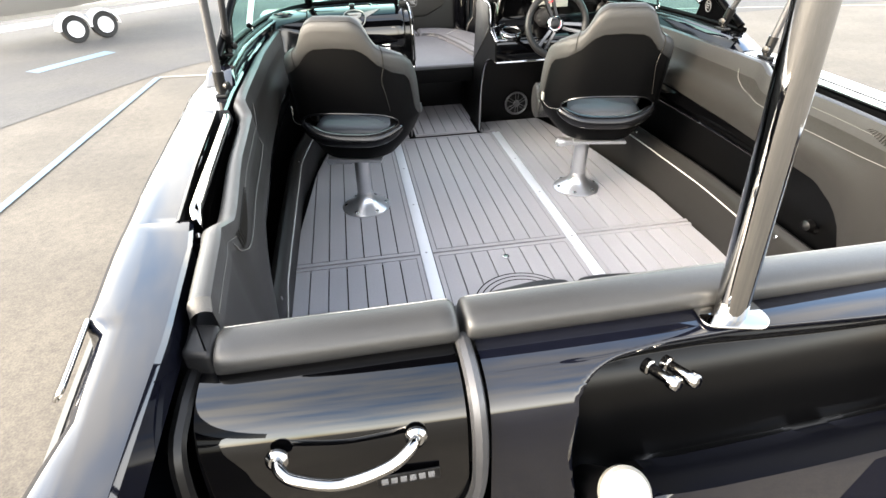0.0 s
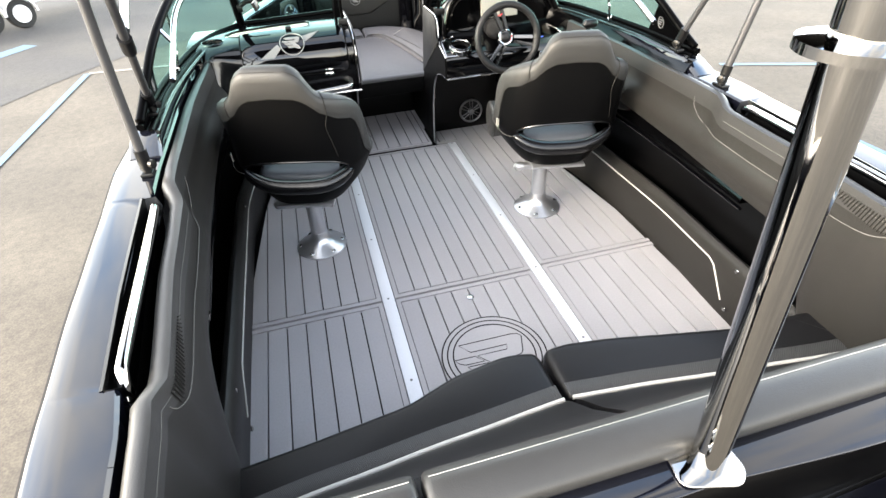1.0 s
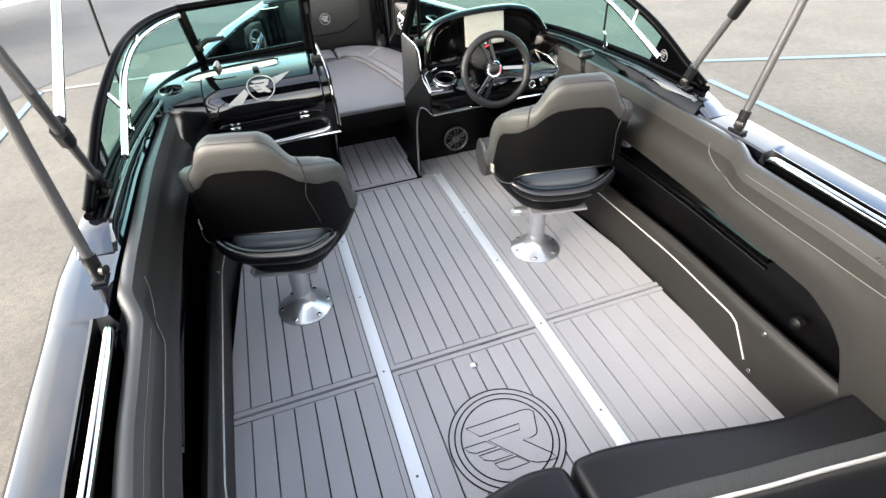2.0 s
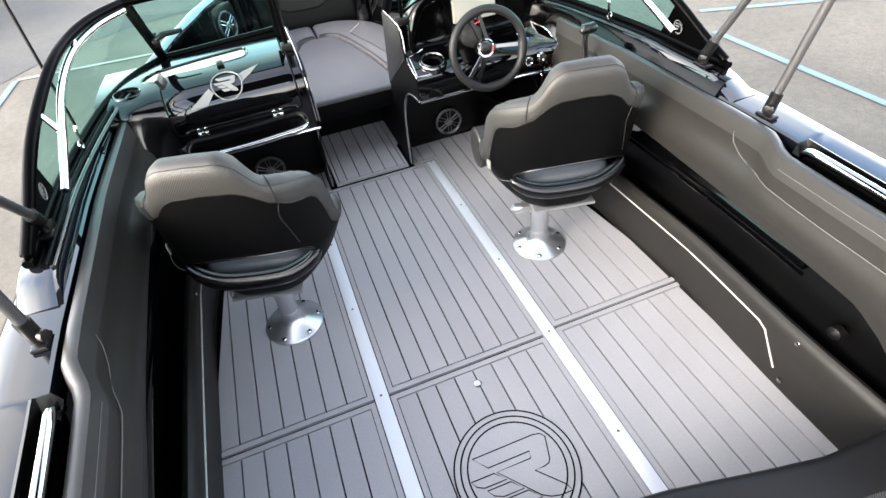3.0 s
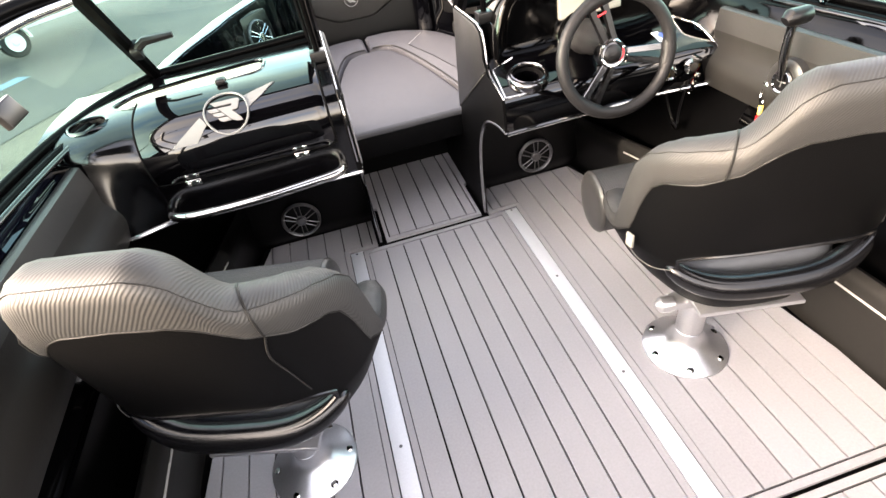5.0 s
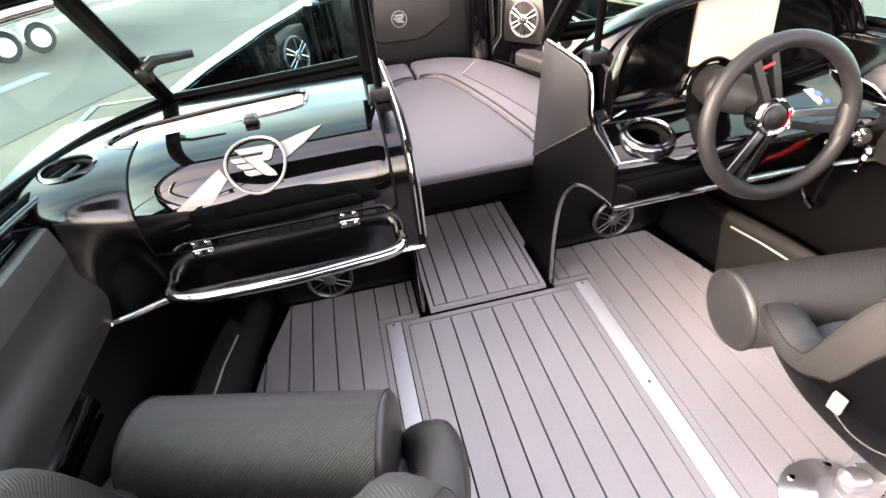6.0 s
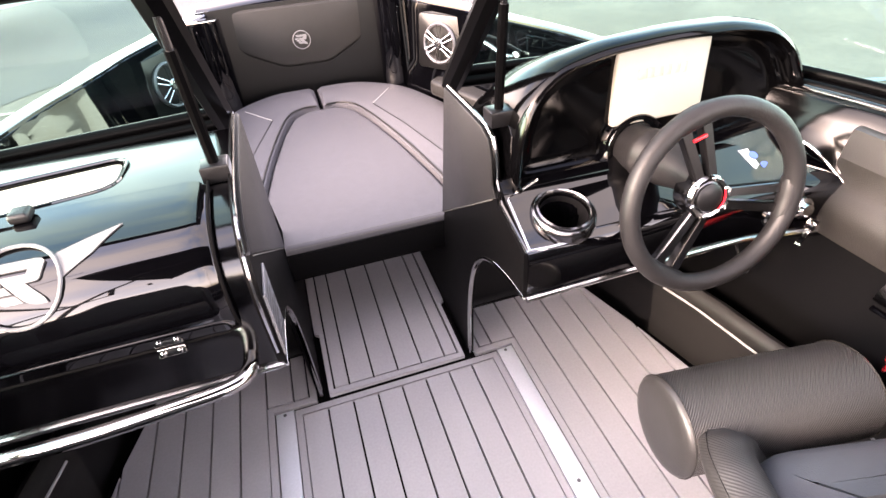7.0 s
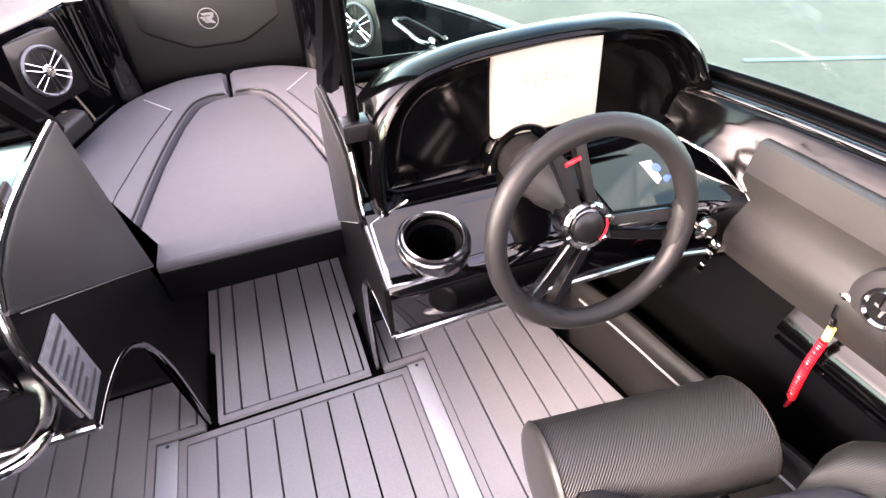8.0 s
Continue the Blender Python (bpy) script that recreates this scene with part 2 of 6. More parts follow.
def rounded(poly, r, seg=4):
    """A 2D polygon with its corners rounded; r: one radius or one for each corner."""
    out = []
    n = len(poly)
    for i in range(n):
        a, b, c = Vector(poly[i - 1]), Vector(poly[i]), Vector(poly[(i + 1) % n])
        ri = r[i] if isinstance(r, (list, tuple)) else r
        u, v = (a - b), (c - b)
        ri = min(ri, 0.45 * u.length, 0.45 * v.length)
        u.normalize(), v.normalize()
        p, q = b + u * ri, b + v * ri
        for k in range(seg + 1):
            t = k / seg
            out.append(((1 - t) ** 2 * p + 2 * t * (1 - t) * b + t * t * q)[:])
    return out


def inset(poly, d):
    """A 2D polygon moved inwards by d."""
    n = len(poly)
    area = sum(poly[i - 1][0] * poly[i][1] - poly[i][0] * poly[i - 1][1] for i in range(n))
    s = 1 if area > 0 else -1
    out = []
    for i in range(n):
        a, b, c = Vector(poly[i - 1]), Vector(poly[i]), Vector(poly[(i + 1) % n])
        u, v = b - a, c - b
        if u.length < 1e-9 or v.length < 1e-9:
            u = v = c - a
        u.normalize(), v.normalize()
        nrm = Vector((-(u.y + v.y), u.x + v.x))
        if nrm.length < 1e-6:
            nrm = Vector((-u.y, u.x))
        nrm.normalize()
        out.append((b + nrm * s * d)[:])
    return out


def pillow(poly, z0, z1, r, m=None, crown=0.0, seg=4, bottom=None):
    """A slab with the outline poly from z0 to z1 whose top edge is rounded by r. m: a pose for it."""
    rb = r if bottom is None else bottom
    loops = [[(x, y, z0 + rb * (1 - math.sin(math.pi / 2 * k / seg))) for x, y in inset(poly, rb * (1 - math.cos(math.pi / 2 * k / seg)))] for k in range(seg, -1, -1)] if rb > 0 else [[(x, y, z0) for x, y in poly]]
    for k in range(seg + 1):
        a = math.pi / 2 * k / seg
        loops.append([(x, y, z1 - r * (1 - math.sin(a))) for x, y in inset(poly, r * (1 - math.cos(a)))])
    if crown:
        loops.append([(x, y, z1 + crown * 0.7) for x, y in inset(poly, r + 0.03)])
    bm = skin(loops)
    if m is not None:
        bmesh.ops.transform(bm, matrix=m, verts=bm.verts)
    return bm


def slab(x0, x1, y0, y1, z0, z1, r=0.004, m=None):
    return pillow([(x0, y0), (x1, y0), (x1, y1), (x0, y1)], z0, z1, min(r, (z1 - z0) * 0.49), m, seg=2)


def lathe(profile, n=24, m=None, cap=True):
    """Turned shape: profile of (radius, height) about z."""
    loops = [[(r * math.cos(2 * math.pi * k / n), r * math.sin(2 * math.pi * k / n), z) for k in range(n)] for r, z in profile]
    bm = skin(loops, cap=cap)
    if m is not None:
        bmesh.ops.transform(bm, matrix=m, verts=bm.verts)
    return bm


def merge(*bms):
    out = bmesh.new()
    for b in bms:
        me = bpy.data.meshes.new("tmp")
        b.to_mesh(me)
        b.free()
        out.from_mesh(me)
        bpy.data.meshes.remove(me)
    return out


def cut(ob, bm):
    """Takes the shape bm out of the mesh of ob."""
    me = bpy.data.meshes.new("cutter")
    bmesh.ops.recalc_face_normals(bm, faces=bm.faces)
    bm.to_mesh(me)
    bm.free()
    tool = new("cutter", me)
    mod = ob.modifiers.new("cut", "BOOLEAN")
    mod.object, mod.operation, mod.solver = tool, "DIFFERENCE", "EXACT"
    bpy.context.view_layer.update()
    done = bpy.data.meshes.new_from_object(ob.evaluated_get(bpy.context.evaluated_depsgraph_get()))
    ob.modifiers.remove(mod)
    ob.data = done
    bpy.data.objects.remove(tool)
    return ob


def facing(at, normal, up=(0, 0, 1)):
    """A pose at a place whose local z points along normal and whose local y leans to up."""
    z = Vector(normal).normalized()
    x = Vector(up).cross(z).normalized()
    y = z.cross(x)
    return Matrix((x, y, z)).transposed().to_4x4() if at is None else Matrix.Translation(at) @ Matrix((x, y, z)).transposed().to_4x4()


def lerp_table(table, y):
    if y <= table[0][0]:
        return table[0][1]
    for (a, u), (b, v) in zip(table, table[1:]):
        if y <= b:
            t = (y - a) / (b - a)
            t = t * t * (3 - 2 * t) * 0.3 + t * 0.7
            return u + (v - u) * t
    return table[-1][1]


# ---- ground ----
GZ = -1.25
ground = part("ground", skin([[(-600, -600, GZ), (600, -600, GZ)], [(-600, 900, GZ), (600, 900, GZ)]], closed=False), TAN, smooth=0)
tagged(ground, "pale tan worn asphalt of the boat yard", "ground", kind="structure")


def sheet(name, poly, z, material, label, category):
    bm = bmesh.new()
    bm.faces.new([bm.verts.new((x, y, z)) for x, y in poly])
    bmesh.ops.recalc_face_normals(bm, faces=bm.faces)
    if bm.faces[:][0].normal.z < 0:
        bmesh.ops.reverse_faces(bm, faces=bm.faces[:])
    return tagged(part(name, bm, material, smooth=0), label, category, kind="structure")


sheet("road",
      [p[:2] for p in curve([(-30, -3, 0), (-8.0, 3.0, 0), (-6.1, 5.2, 0), (-4.4, 8.2, 0), (-3.2, 9.6, 0), (-1, 10.4, 0), (6, 11.0, 0), (30, 13.5, 0)], 6)] + [(60, 40), (-60, 40), (-60, -3)],
      GZ + 0.006, ROAD, "darker grey asphalt driveway beside the boat yard", "road")


def line(a, b, w, material, label):
    a, b = Vector(a), Vector(b)
    d = (b - a).normalized()
    n = Vector((-d.y, d.x)) * w / 2
    sheet("road_marking", [(a + n)[:], (b + n)[:], (b - n)[:], (a - n)[:]], GZ + 0.012, material, label, "road marking")


line((-4.32, 2.0), (-4.05, 8.4), 0.10, BLUE, "faded pale blue painted parking bay line")
line((-4.03, 8.42), (-1.5, 8.25), 0.08, WHITELINE, "faded white painted parking bay line")
line((5.28, -4.0), (5.30, 4.25), 0.10, BLUE, "faded pale blue painted parking bay line")
line((5.67, 4.95), (10.67, 2.93), 0.10, BLUE, "faded pale blue painted parking bay line")
line((8.5, 12.4), (18.0, 10.6), 0.10, WHITELINE, "faded white painted parking bay line")
line((-6.6, 9.4), (-5.7, 10.9), 0.35, BLUE, "patch of faded blue paint on the asphalt")

# ---- hull and gunwale ----
OUT = [(-1.62, 0.922), (-1.4, 0.948), (-1.2, 0.975), (-0.9, 1.014), (-0.6, 1.042), (-0.3, 1.062), (0.0, 1.085), (0.4, 1.072), (0.7, 1.04), (1.0, 0.995), (1.4, 0.915), (1.8, 0.82), (2.2, 0.70), (2.6, 0.54), (2.9, 0.41), (3.0, 0.36)]
INN = [(-1.62, 0.83), (-1.2, 0.846), (-0.96, 0.866), (-0.85, 0.886), (-0.5, 0.92), (0.0, 0.945), (0.5, 0.95), (1.0, 0.93), (1.4, 0.86), (1.8, 0.74), (2.2, 0.60), (2.6, 0.43), (2.8, 0.345), (3.0, 0.30)]
TOPZ = 0.735
RECESS = (-0.86, -0.20)


def gunwale(side):
    ys = [-1.62 + i * 0.06 for i in range(78)]
    ys = sorted([y for y in ys if y <= 2.98] + [-1.165, -1.155, -1.145, -1.135, -1.125] + [RECESS[0] - 0.002, RECESS[0] + 0.002, RECESS[1] - 0.002, RECESS[1] + 0.002])
    loops = []
    for y in ys:
        o, i = lerp_table(OUT, y), lerp_table(INN, y)
        # scooped out for the navigation light
        k = min(1.0, max(0.0, (-1.13 - y) / 0.03), max(0.0, (y + 1.42) / 0.10))
        c = o - 0.026 * min(k, 1.0) if -1.42 < y < -1.13 else o
        if RECESS[0] < y < RECESS[1]:
            i = o - 0.11
        loops.append([(side * x, y, z) for x, z in ((i, TOPZ - 0.06), (i, TOPZ - 0.006), (i + 0.006, TOPZ), (0.5 * (o + i), TOPZ + 0.003), (c - 0.022, TOPZ + 0.001), (c - 0.008, TOPZ - 0.005), (c - 0.001, TOPZ - 0.018), (c, TOPZ - 0.034), (o, TOPZ - 0.055), (o, TOPZ - 0.09), (o - 0.012, TOPZ - 0.10))])
    g = part("gunwale", skin(loops, closed=False), NAVY)
    tagged(g, "glossy dark blue moulded gunwale of the boat", "gunwale", kind="structure")
    loops = []
    for y in [-1.6 + i * 0.12 for i in range(39)]:
        o = lerp_table(OUT, y)
        k = min(1.0, max(0.0, (3.1 - y) / 1.6))
        loops.append([(side * (o - 0.012), y, TOPZ - 0.10), (side * (o - 0.03), y, 0.4), (side * (o - 0.10), y, 0.0), (side * (o * (0.55 + 0.3 * k)), y, -0.35), (0, y, -0.35 - 0.35 * k)])
    tagged(part("hull_side", skin(loops, closed=False), NAVY), "glossy dark blue hull side of the boat", "hull", kind="structure")
    # rubbing strip
    path = [(side * (lerp_table(OUT, y) + 0.006), y, TOPZ - 0.075) for y in [-1.6 + i * 0.1 for i in range(46)]]
    tagged(part("rub_rail", tube(path, 0.016, 8), PLASTIC), "black rubber rub rail along the hull", "rub rail", kind="structure")


gunwale(1), gunwale(-1)
# bow cap
xs = [-0.40 + 0.05 * i for i in range(17)]
bow = [[(x, 2.90 + 0.14 * (1 - (x / 0.42) ** 2) + dy, z) for x in xs] for dy, z in ((-0.14, 0.66), (-0.14, 0.73), (-0.13, 0.738), (-0.03, 0.745), (0.03, 0.73), (0.04, 0.6), (0.0, -0.2))]
tagged(part("bow_cap", skin(bow, closed=False), NAVY), "glossy dark blue rounded bow deck", "bow deck", kind="structure")

# ---- deck under everything ----
EDGES = {1: [(-1.2, 0.86), (-0.5, 0.874), (0.0, 0.904), (0.55, 0.895), (1.05, 0.815), (1.33, 0.745), (1.54, 0.69)],
         -1: [(-1.2, 0.862), (0.0, 0.872), (0.6, 0.872), (1.05, 0.81), (1.33, 0.745), (1.54, 0.69)]}
side_ = [(lerp_table(OUT, y) - 0.115, y) for y in (-1.3, -0.9, -0.4, 0.0, 0.4, 0.8, 1.2, 1.6, 2.0, 2.4, 2.75)]
deck = pillow(side_ + [(-x, y) for x, y in reversed(side_)], -0.05, -0.014, 0.002)
floor = part("floor", deck, GROOVE)
tagged(floor, "grey foam deck mats with black plank grooves", "floor", kind="structure")

# tracks
for x in (-0.328, 0.328):
    tr = thing("aluminium_track", "brushed aluminium strip set flush along the deck", "deck track", group="deck tracks")
    part("strip", slab(x - 0.0245, x + 0.0245, -1.0, 1.31, -0.014, 0.0, 0.002), STRIP, tr)
    for k in range(6):
        part("screw", lathe([(0.005, -0.002), (0.005, 0.0006), (0.003, 0.0008)], 8, pose(x, -0.85 + k * 0.43, 0)), GREYMETAL, tr)


# ---- side linings ----
def lining(side):
    s = side
    # lower upstand with rounded top
    loops = []
    for y in [-1.15 + i * 0.1 for i in range(23)] + [1.13, 1.22, 1.3, 1.4, 1.55]:
        e = lerp_table(EDGES[s], y)
        h = lerp_table([(-0.8, 0.268), (-0.5, 0.266), (0.0, 0.262), (0.5, 0.255), (1.3, 0.245)], y)
        prof = [(e, -0.012), (e - 0.010, 0.08), (e - 0.022, 0.16), (e - 0.027, 0.205), (e - 0.025, h - 0.028), (e - 0.018, h - 0.010), (e - 0.004, h), (e + 0.010, h - 0.004), (e + 0.019, h - 0.016), (e + 0.024, 0.18), (e + 0.03, 0.02)]
        loops.append([(s * x, y, z) for x, z in prof])
    low = thing("lower_side_panel", "padded charcoal vinyl kick panel along the deck edge with pale welt", "side panel")
    part("panel", skin(loops[:25], closed=False), SIDE, low)
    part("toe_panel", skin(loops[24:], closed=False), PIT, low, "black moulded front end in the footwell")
    wl = [(s * (lerp_table(EDGES[s], y) - 0.028), y, 0.205) for y in [1.19 - 0.1 * i for i in range(15)]]
    wl += [(s * (lerp_table(EDGES[s], -0.36) - 0.028), -0.36, 0.204), (s * (lerp_table(EDGES[s], -0.39) - 0.027), -0.39, 0.19), (s * (lerp_table(EDGES[s], -0.46) - 0.011), -0.46, 0.07)]
    part("welt", tube(wl, 0.0032, 6), LINE, low, "thin pale welt")
    for y, z in ((-0.50, 0.06), (-0.49, 0.235), (0.55, 0.235)):
        part("press_stud", lathe([(0.009, 0), (0.009, 0.003), (0.005, 0.006)], 10, facing((s * (lerp_table(EDGES[s], y) - 0.02), y, z), (-s, 0, 0))), STEEL, low)
    # dark side pocket behind it
    loops = [[(s * x, y, z) for x, z in ((lerp_table(EDGES[s], y) + 0.03, 0.02), (lerp_table(OUT, y) - 0.128, 0.05), (lerp_table(OUT, y) - 0.062, 0.4), (min(1.05, lerp_table(OUT, y) - 0.05), 0.70))] for y in [-1.2 + 0.15 * i for i in range(19)]]
    tagged(part("side_pocket", skin(loops, closed=False), PIT), "glossy black moulded storage pocket in the side", "side pocket", kind="structure")
    # glossy shelf edge under the pad
    sh = thing("pocket_lip", "glossy black moulded lip under the side pad", "trim")
    ys = [-0.40 + 0.05 * i for i in range(25)]
    part("lip", skin([[(s * (lerp_table(INN, y) - d), y, z) for d, z in ((0.02, 0.56), (0.050, 0.52), (0.062, 0.498), (0.068, 0.492), (0.074, 0.470), (0.070, 0.464), (0.03, 0.463))] for y in ys], closed=False), DASH, sh)
    part("strip", tube([(s * (lerp_table(INN, y) - 0.058), y, 0.440) for y in ys], 0.006, 8), GEL, sh)
    hk = thing("pocket_hook", "small black plastic holder inside the side pocket", "hook")
    part("arm", tube([(s * 1.0, -0.535, 0.27), (s * 0.95, -0.53, 0.275), (s * 0.925, -0.525, 0.29)], 0.012, 8), PLASTIC, hk)
    part("knob", lathe([(0.004, -0.02), (0.02, -0.012), (0.02, 0.012), (0.004, 0.02)], 12, pose(s * 0.925, -0.525, 0.295, 0, 90, 0)), PLASTIC, hk)
    # upper bolster
    pad = thing("side_bolster", "charcoal vinyl padded side bolster with pale stitching", "bolster", group="side bolsters")
    LOW = [(-1.18, 0.06), (-0.82, 0.07), (-0.80, 0.12), (-0.775, 0.23), (-0.75, 0.32), (-0.70, 0.41), (-0.652, 0.455), (-0.554, 0.490), (-0.3, 0.500), (0.0, 0.512), (0.3, 0.525), (0.65, 0.533), (0.95, 0.535), (1.0, 0.535)]
    ys = [-1.12 + 0.03 * i for i in range(71)]
    loops = []

    def rim_at(y):
        w, top = lerp_table(INN, y) - 0.012, TOPZ + 0.010
        if RECESS[0] - 0.06 < y < RECESS[1] + 0.08:
            q = min(1.0, (y - RECESS[0] + 0.06) / 0.08, (RECESS[1] + 0.08 - y) / 0.10)
            q = q * q * (3 - 2 * q)
            w, top = w - 0.022 * q, top - 0.022 * q
        return w, top

    for y in ys:
        w, top = rim_at(y)
        zl, w0 = lerp_table(LOW, y), lerp_table(INN, y) - 0.012
        prof = [(w + 0.002, top - 0.07), (w + 0.001, top - 0.03)] + [(w - 0.026 + 0.027 * math.cos(a), top - 0.027 + 0.027 * math.sin(a)) for a in (math.pi * k / 12 for k in range(1, 9))] + [(w - 0.0435, top - 0.040), (w - 0.045, top - 0.06), (w - 0.046, top - 0.10)]
        n = 6
        for k in range(1, n + 1):
            z = top - 0.10 + (zl + 0.02 - top + 0.10) * k / n
            prof.append((w + (w0 - w) * k / n - 0.044 - 0.016 * math.sin(k / n * math.pi) - 0.026 * k / n, z))
        prof += [(w0 - 0.066, zl), (w0 - 0.02, zl + 0.004)]
        loops.append([(s * x, y, z) for x, z in prof])
    first = [Vector(p) for p in loops[0]]
    mid = Vector((s * 0.80, -1.12, 0.5))
    for k in (0.985, 0.96, 0.92):
        # the stuffed aft end
        loops.insert(0, [tuple(mid + (p - mid) * k + Vector((0, -0.16 * (1 - k), 0))) for p in first])
    bm = skin([l[11:] for l in loops], closed=False)
    bm.verts.ensure_lookup_table()
    bm.faces.new([bm.verts[i] for i in range(len(first) - 11)])
    bmesh.ops.recalc_face_normals(bm, faces=bm.faces)
    part("face", bm, SIDE, pad)
    # same vinyl as the face, with the sky's sheen put into a lighter colour
    part("top_roll", skin([l[:12] for l in loops], closed=False), PAD, pad, "satin charcoal rolled top edge, lightened for sky sheen")
    st = [(s * (rim_at(y)[0] - 0.0432), y, rim_at(y)[1] - 0.0365) for y in ys if -1.13 < y < -0.2]
    part("stitching", tube(st, 0.0008, 5), STITCH, pad, "pale stitched seam")
    crease = curve([(0, -0.03, 0.70), (0, -0.05, 0.66), (0, -0.15, 0.63), (0, -0.45, 0.62), (0, -0.76, 0.63), (0, -0.86, 0.655), (0, -0.89, 0.69)], 8)
    part("seam", tube([(s * (rim_at(c.y)[0] - 0.0465 - 0.009 * min(1.0, max(0.0, (0.66 - c.z) / 0.06))), c.y, c.z) for c in crease], 0.0014, 5), STITCH, pad)
    for k in range(22):
        # embossed ribs behind the rail
        y = -0.865 + 0.0095 * k
        hi_, lo_ = 0.700, 0.700 - 0.04 * (1 - (k / 22) ** 2)
        part("rib", tube([(s * (rim_at(y)[0] - 0.0445), y, hi_), (s * (rim_at(y)[0] - 0.0465), y + 0.008, lo_)], 0.0020, 5), SIDE, pad)
    # grab rail in its recess
    loops = []
    for y, d in [(-0.862, 0), (-0.85, 0.6), (-0.80, 1), (-0.6, 1), (-0.4, 1), (-0.27, 1), (-0.22, 0.6), (-0.198, 0)]:
        o, i = lerp_table(OUT, y) - 0.108, lerp_table(INN, y) - 0.02
        z = TOPZ + 0.002
        loops.append([(s * x, y, zz) for x, zz in ((o + 0.006, z), (o - 0.001, z + 0.002), (o - 0.006, z - 0.05 * d), (o - 0.02, z - 0.10 * d), (i + 0.012, z - 0.10 * d), (i + 0.004, z - 0.03))])
    gr = thing("grab_rail", "polished stainless grab rail in a black moulded recess", "grab rail", group="side grab rails")
    part("recess", skin(loops, closed=False), PIT, gr)
    rail = curve([(s * 0.935, -0.205, 0.69), (s * 0.928, -0.235, 0.725), (s * 0.918, -0.30, 0.734), (s * 0.904, -0.55, 0.734), (s * 0.892, -0.78, 0.734), (s * 0.889, -0.825, 0.726), (s * 0.887, -0.85, 0.69)], 5)
    part("rail", tube(rail, 0.012, 12), STEEL, gr)


lining(-1), lining(1)


# ---- seats ----
def bucket_seat():
    st = thing("bucket_seat", "black and charcoal vinyl bucket seat on an aluminium pedestal", "boat seat", group="bucket seats")
    # pedestal
    ped = part("pedestal", lathe([(0.036, 0.02), (0.034, 0.30), (0.034, 0.315)], 20), ALU, st, "satin aluminium pedestal")
    part("base_flange", lathe([(0.115, 0.0), (0.115, 0.006), (0.108, 0.012), (0.06, 0.035), (0.042, 0.06), (0.037, 0.085)], 32), ALU, ped)
    for k in range(6):
        a = math.radians(60 * k + 15)
        part("bolt", lathe([(0.011, 0.006), (0.011, 0.016), (0.007, 0.02)], 10, pose(0.095 * math.cos(a), 0.095 * math.sin(a), 0)), STEEL, ped)
    part("swivel_plate", slab(-0.12, 0.12, -0.15, 0.11, 0.292, 0.305, 0.004), ALU, st)
    cl = part("clamp", slab(-0.11, -0.02, -0.085, -0.045, 0.262, 0.288, 0.006), ALU, st)
    part("clamp_knob", lathe([(0.006, -0.03), (0.02, -0.018), (0.022, 0.0), (0.018, 0.014), (0.004, 0.02)], 12, pose(-0.115, -0.07, 0.275, 0, 90, 0)), ALU, cl)
    # wrap-round back: plan curve from one arm round the back to the other
    ctrl = [(0.0, -0.185), (0.12, -0.178), (0.2, -0.14), (0.248, -0.08), (0.272, 0.0), (0.276, 0.07), (0.262, 0.15), (0.225, 0.225)]
    plan = curve([(-x, y, 0) for x, y in reversed(ctrl[1:])] + [(x, y, 0) for x, y in ctrl], 8)
    P = len(plan)
    # heights along half the back: of the top edge, and of the band's lower edge
    TOP = [(0.0, 0.905), (0.09, 0.903), (0.135, 0.885), (0.165, 0.845), (0.19, 0.81), (0.22, 0.793), (0.29, 0.78), (0.40, 0.757), (0.48, 0.73), (0.53, 0.695), (0.56, 0.645), (0.585, 0.57), (0.615, 0.515), (0.68, 0.50), (0.78, 0.495), (0.9, 0.475), (0.97, 0.44), (1.0, 0.40)]
    SPLIT = [(0.0, 0.795), (0.09, 0.79), (0.13, 0.775), (0.16, 0.753), (0.2, 0.725), (0.3, 0.69), (0.4, 0.672), (0.45, 0.645), (0.485, 0.58), (0.51, 0.505), (0.6, 0.465), (0.7, 0.45), (0.85, 0.43), (0.95, 0.40), (1.0, 0.365)]

    def outer(i, z):
        """A place of the outer face at height z."""
        q = plan[i]
        f = min(1.0, max(0.0, (z - 0.305) / 0.18))
        f = 0.60 + 0.40 * math.sin(f * math.pi / 2) + 0.02 * max(0.0, z - 0.5)
        lean = -0.15 * max(0.0, z - 0.42) * max(0.0, 1 - (q.y + 0.185) / 0.4)
        head = 1 - 0.08 * max(0.0, z - 0.76) / 0.13
        return Vector((q.x * f * head, q.y * (0.45 + 0.55 * f) + lean, z))

    def inward(i, p, d):
        a, b = plan[max(i - 1, 0)], plan[min(i + 1, P - 1)]
        t = (b - a).normalized()
        nrm = Vector((-t.y, t.x, 0))
        return p + nrm * d

    lo, hi = round(P * 0.357), round(P * 0.643)

    def lips(i):
        """Lower and upper edge of the lens-shaped slot."""
        t = min(1.0, abs(2 * (i - lo) / (hi - lo) - 1))
        return 0.425 + 0.048 * t ** 2.5, 0.532 - 0.045 * t ** 3

    us = [abs(2 * i / (P - 1) - 1) for i in range(P)]
    tops = [lerp_table(TOP, u) for u in us]
    outer_loops, band_loops = [], []
    for i in range(P):
        T_ = tops[i]
        split = min(lerp_table(SPLIT, us[i]), T_ - 0.03)
        a_, b_ = lips(i)
        col = []
        for z in (0.312, 0.318, 0.335, 0.365, 0.395, a_, 0.5 * (a_ + b_), b_):
            col.append(outer(i, min(z, split - 0.01)))
        low_ = col[-1].z
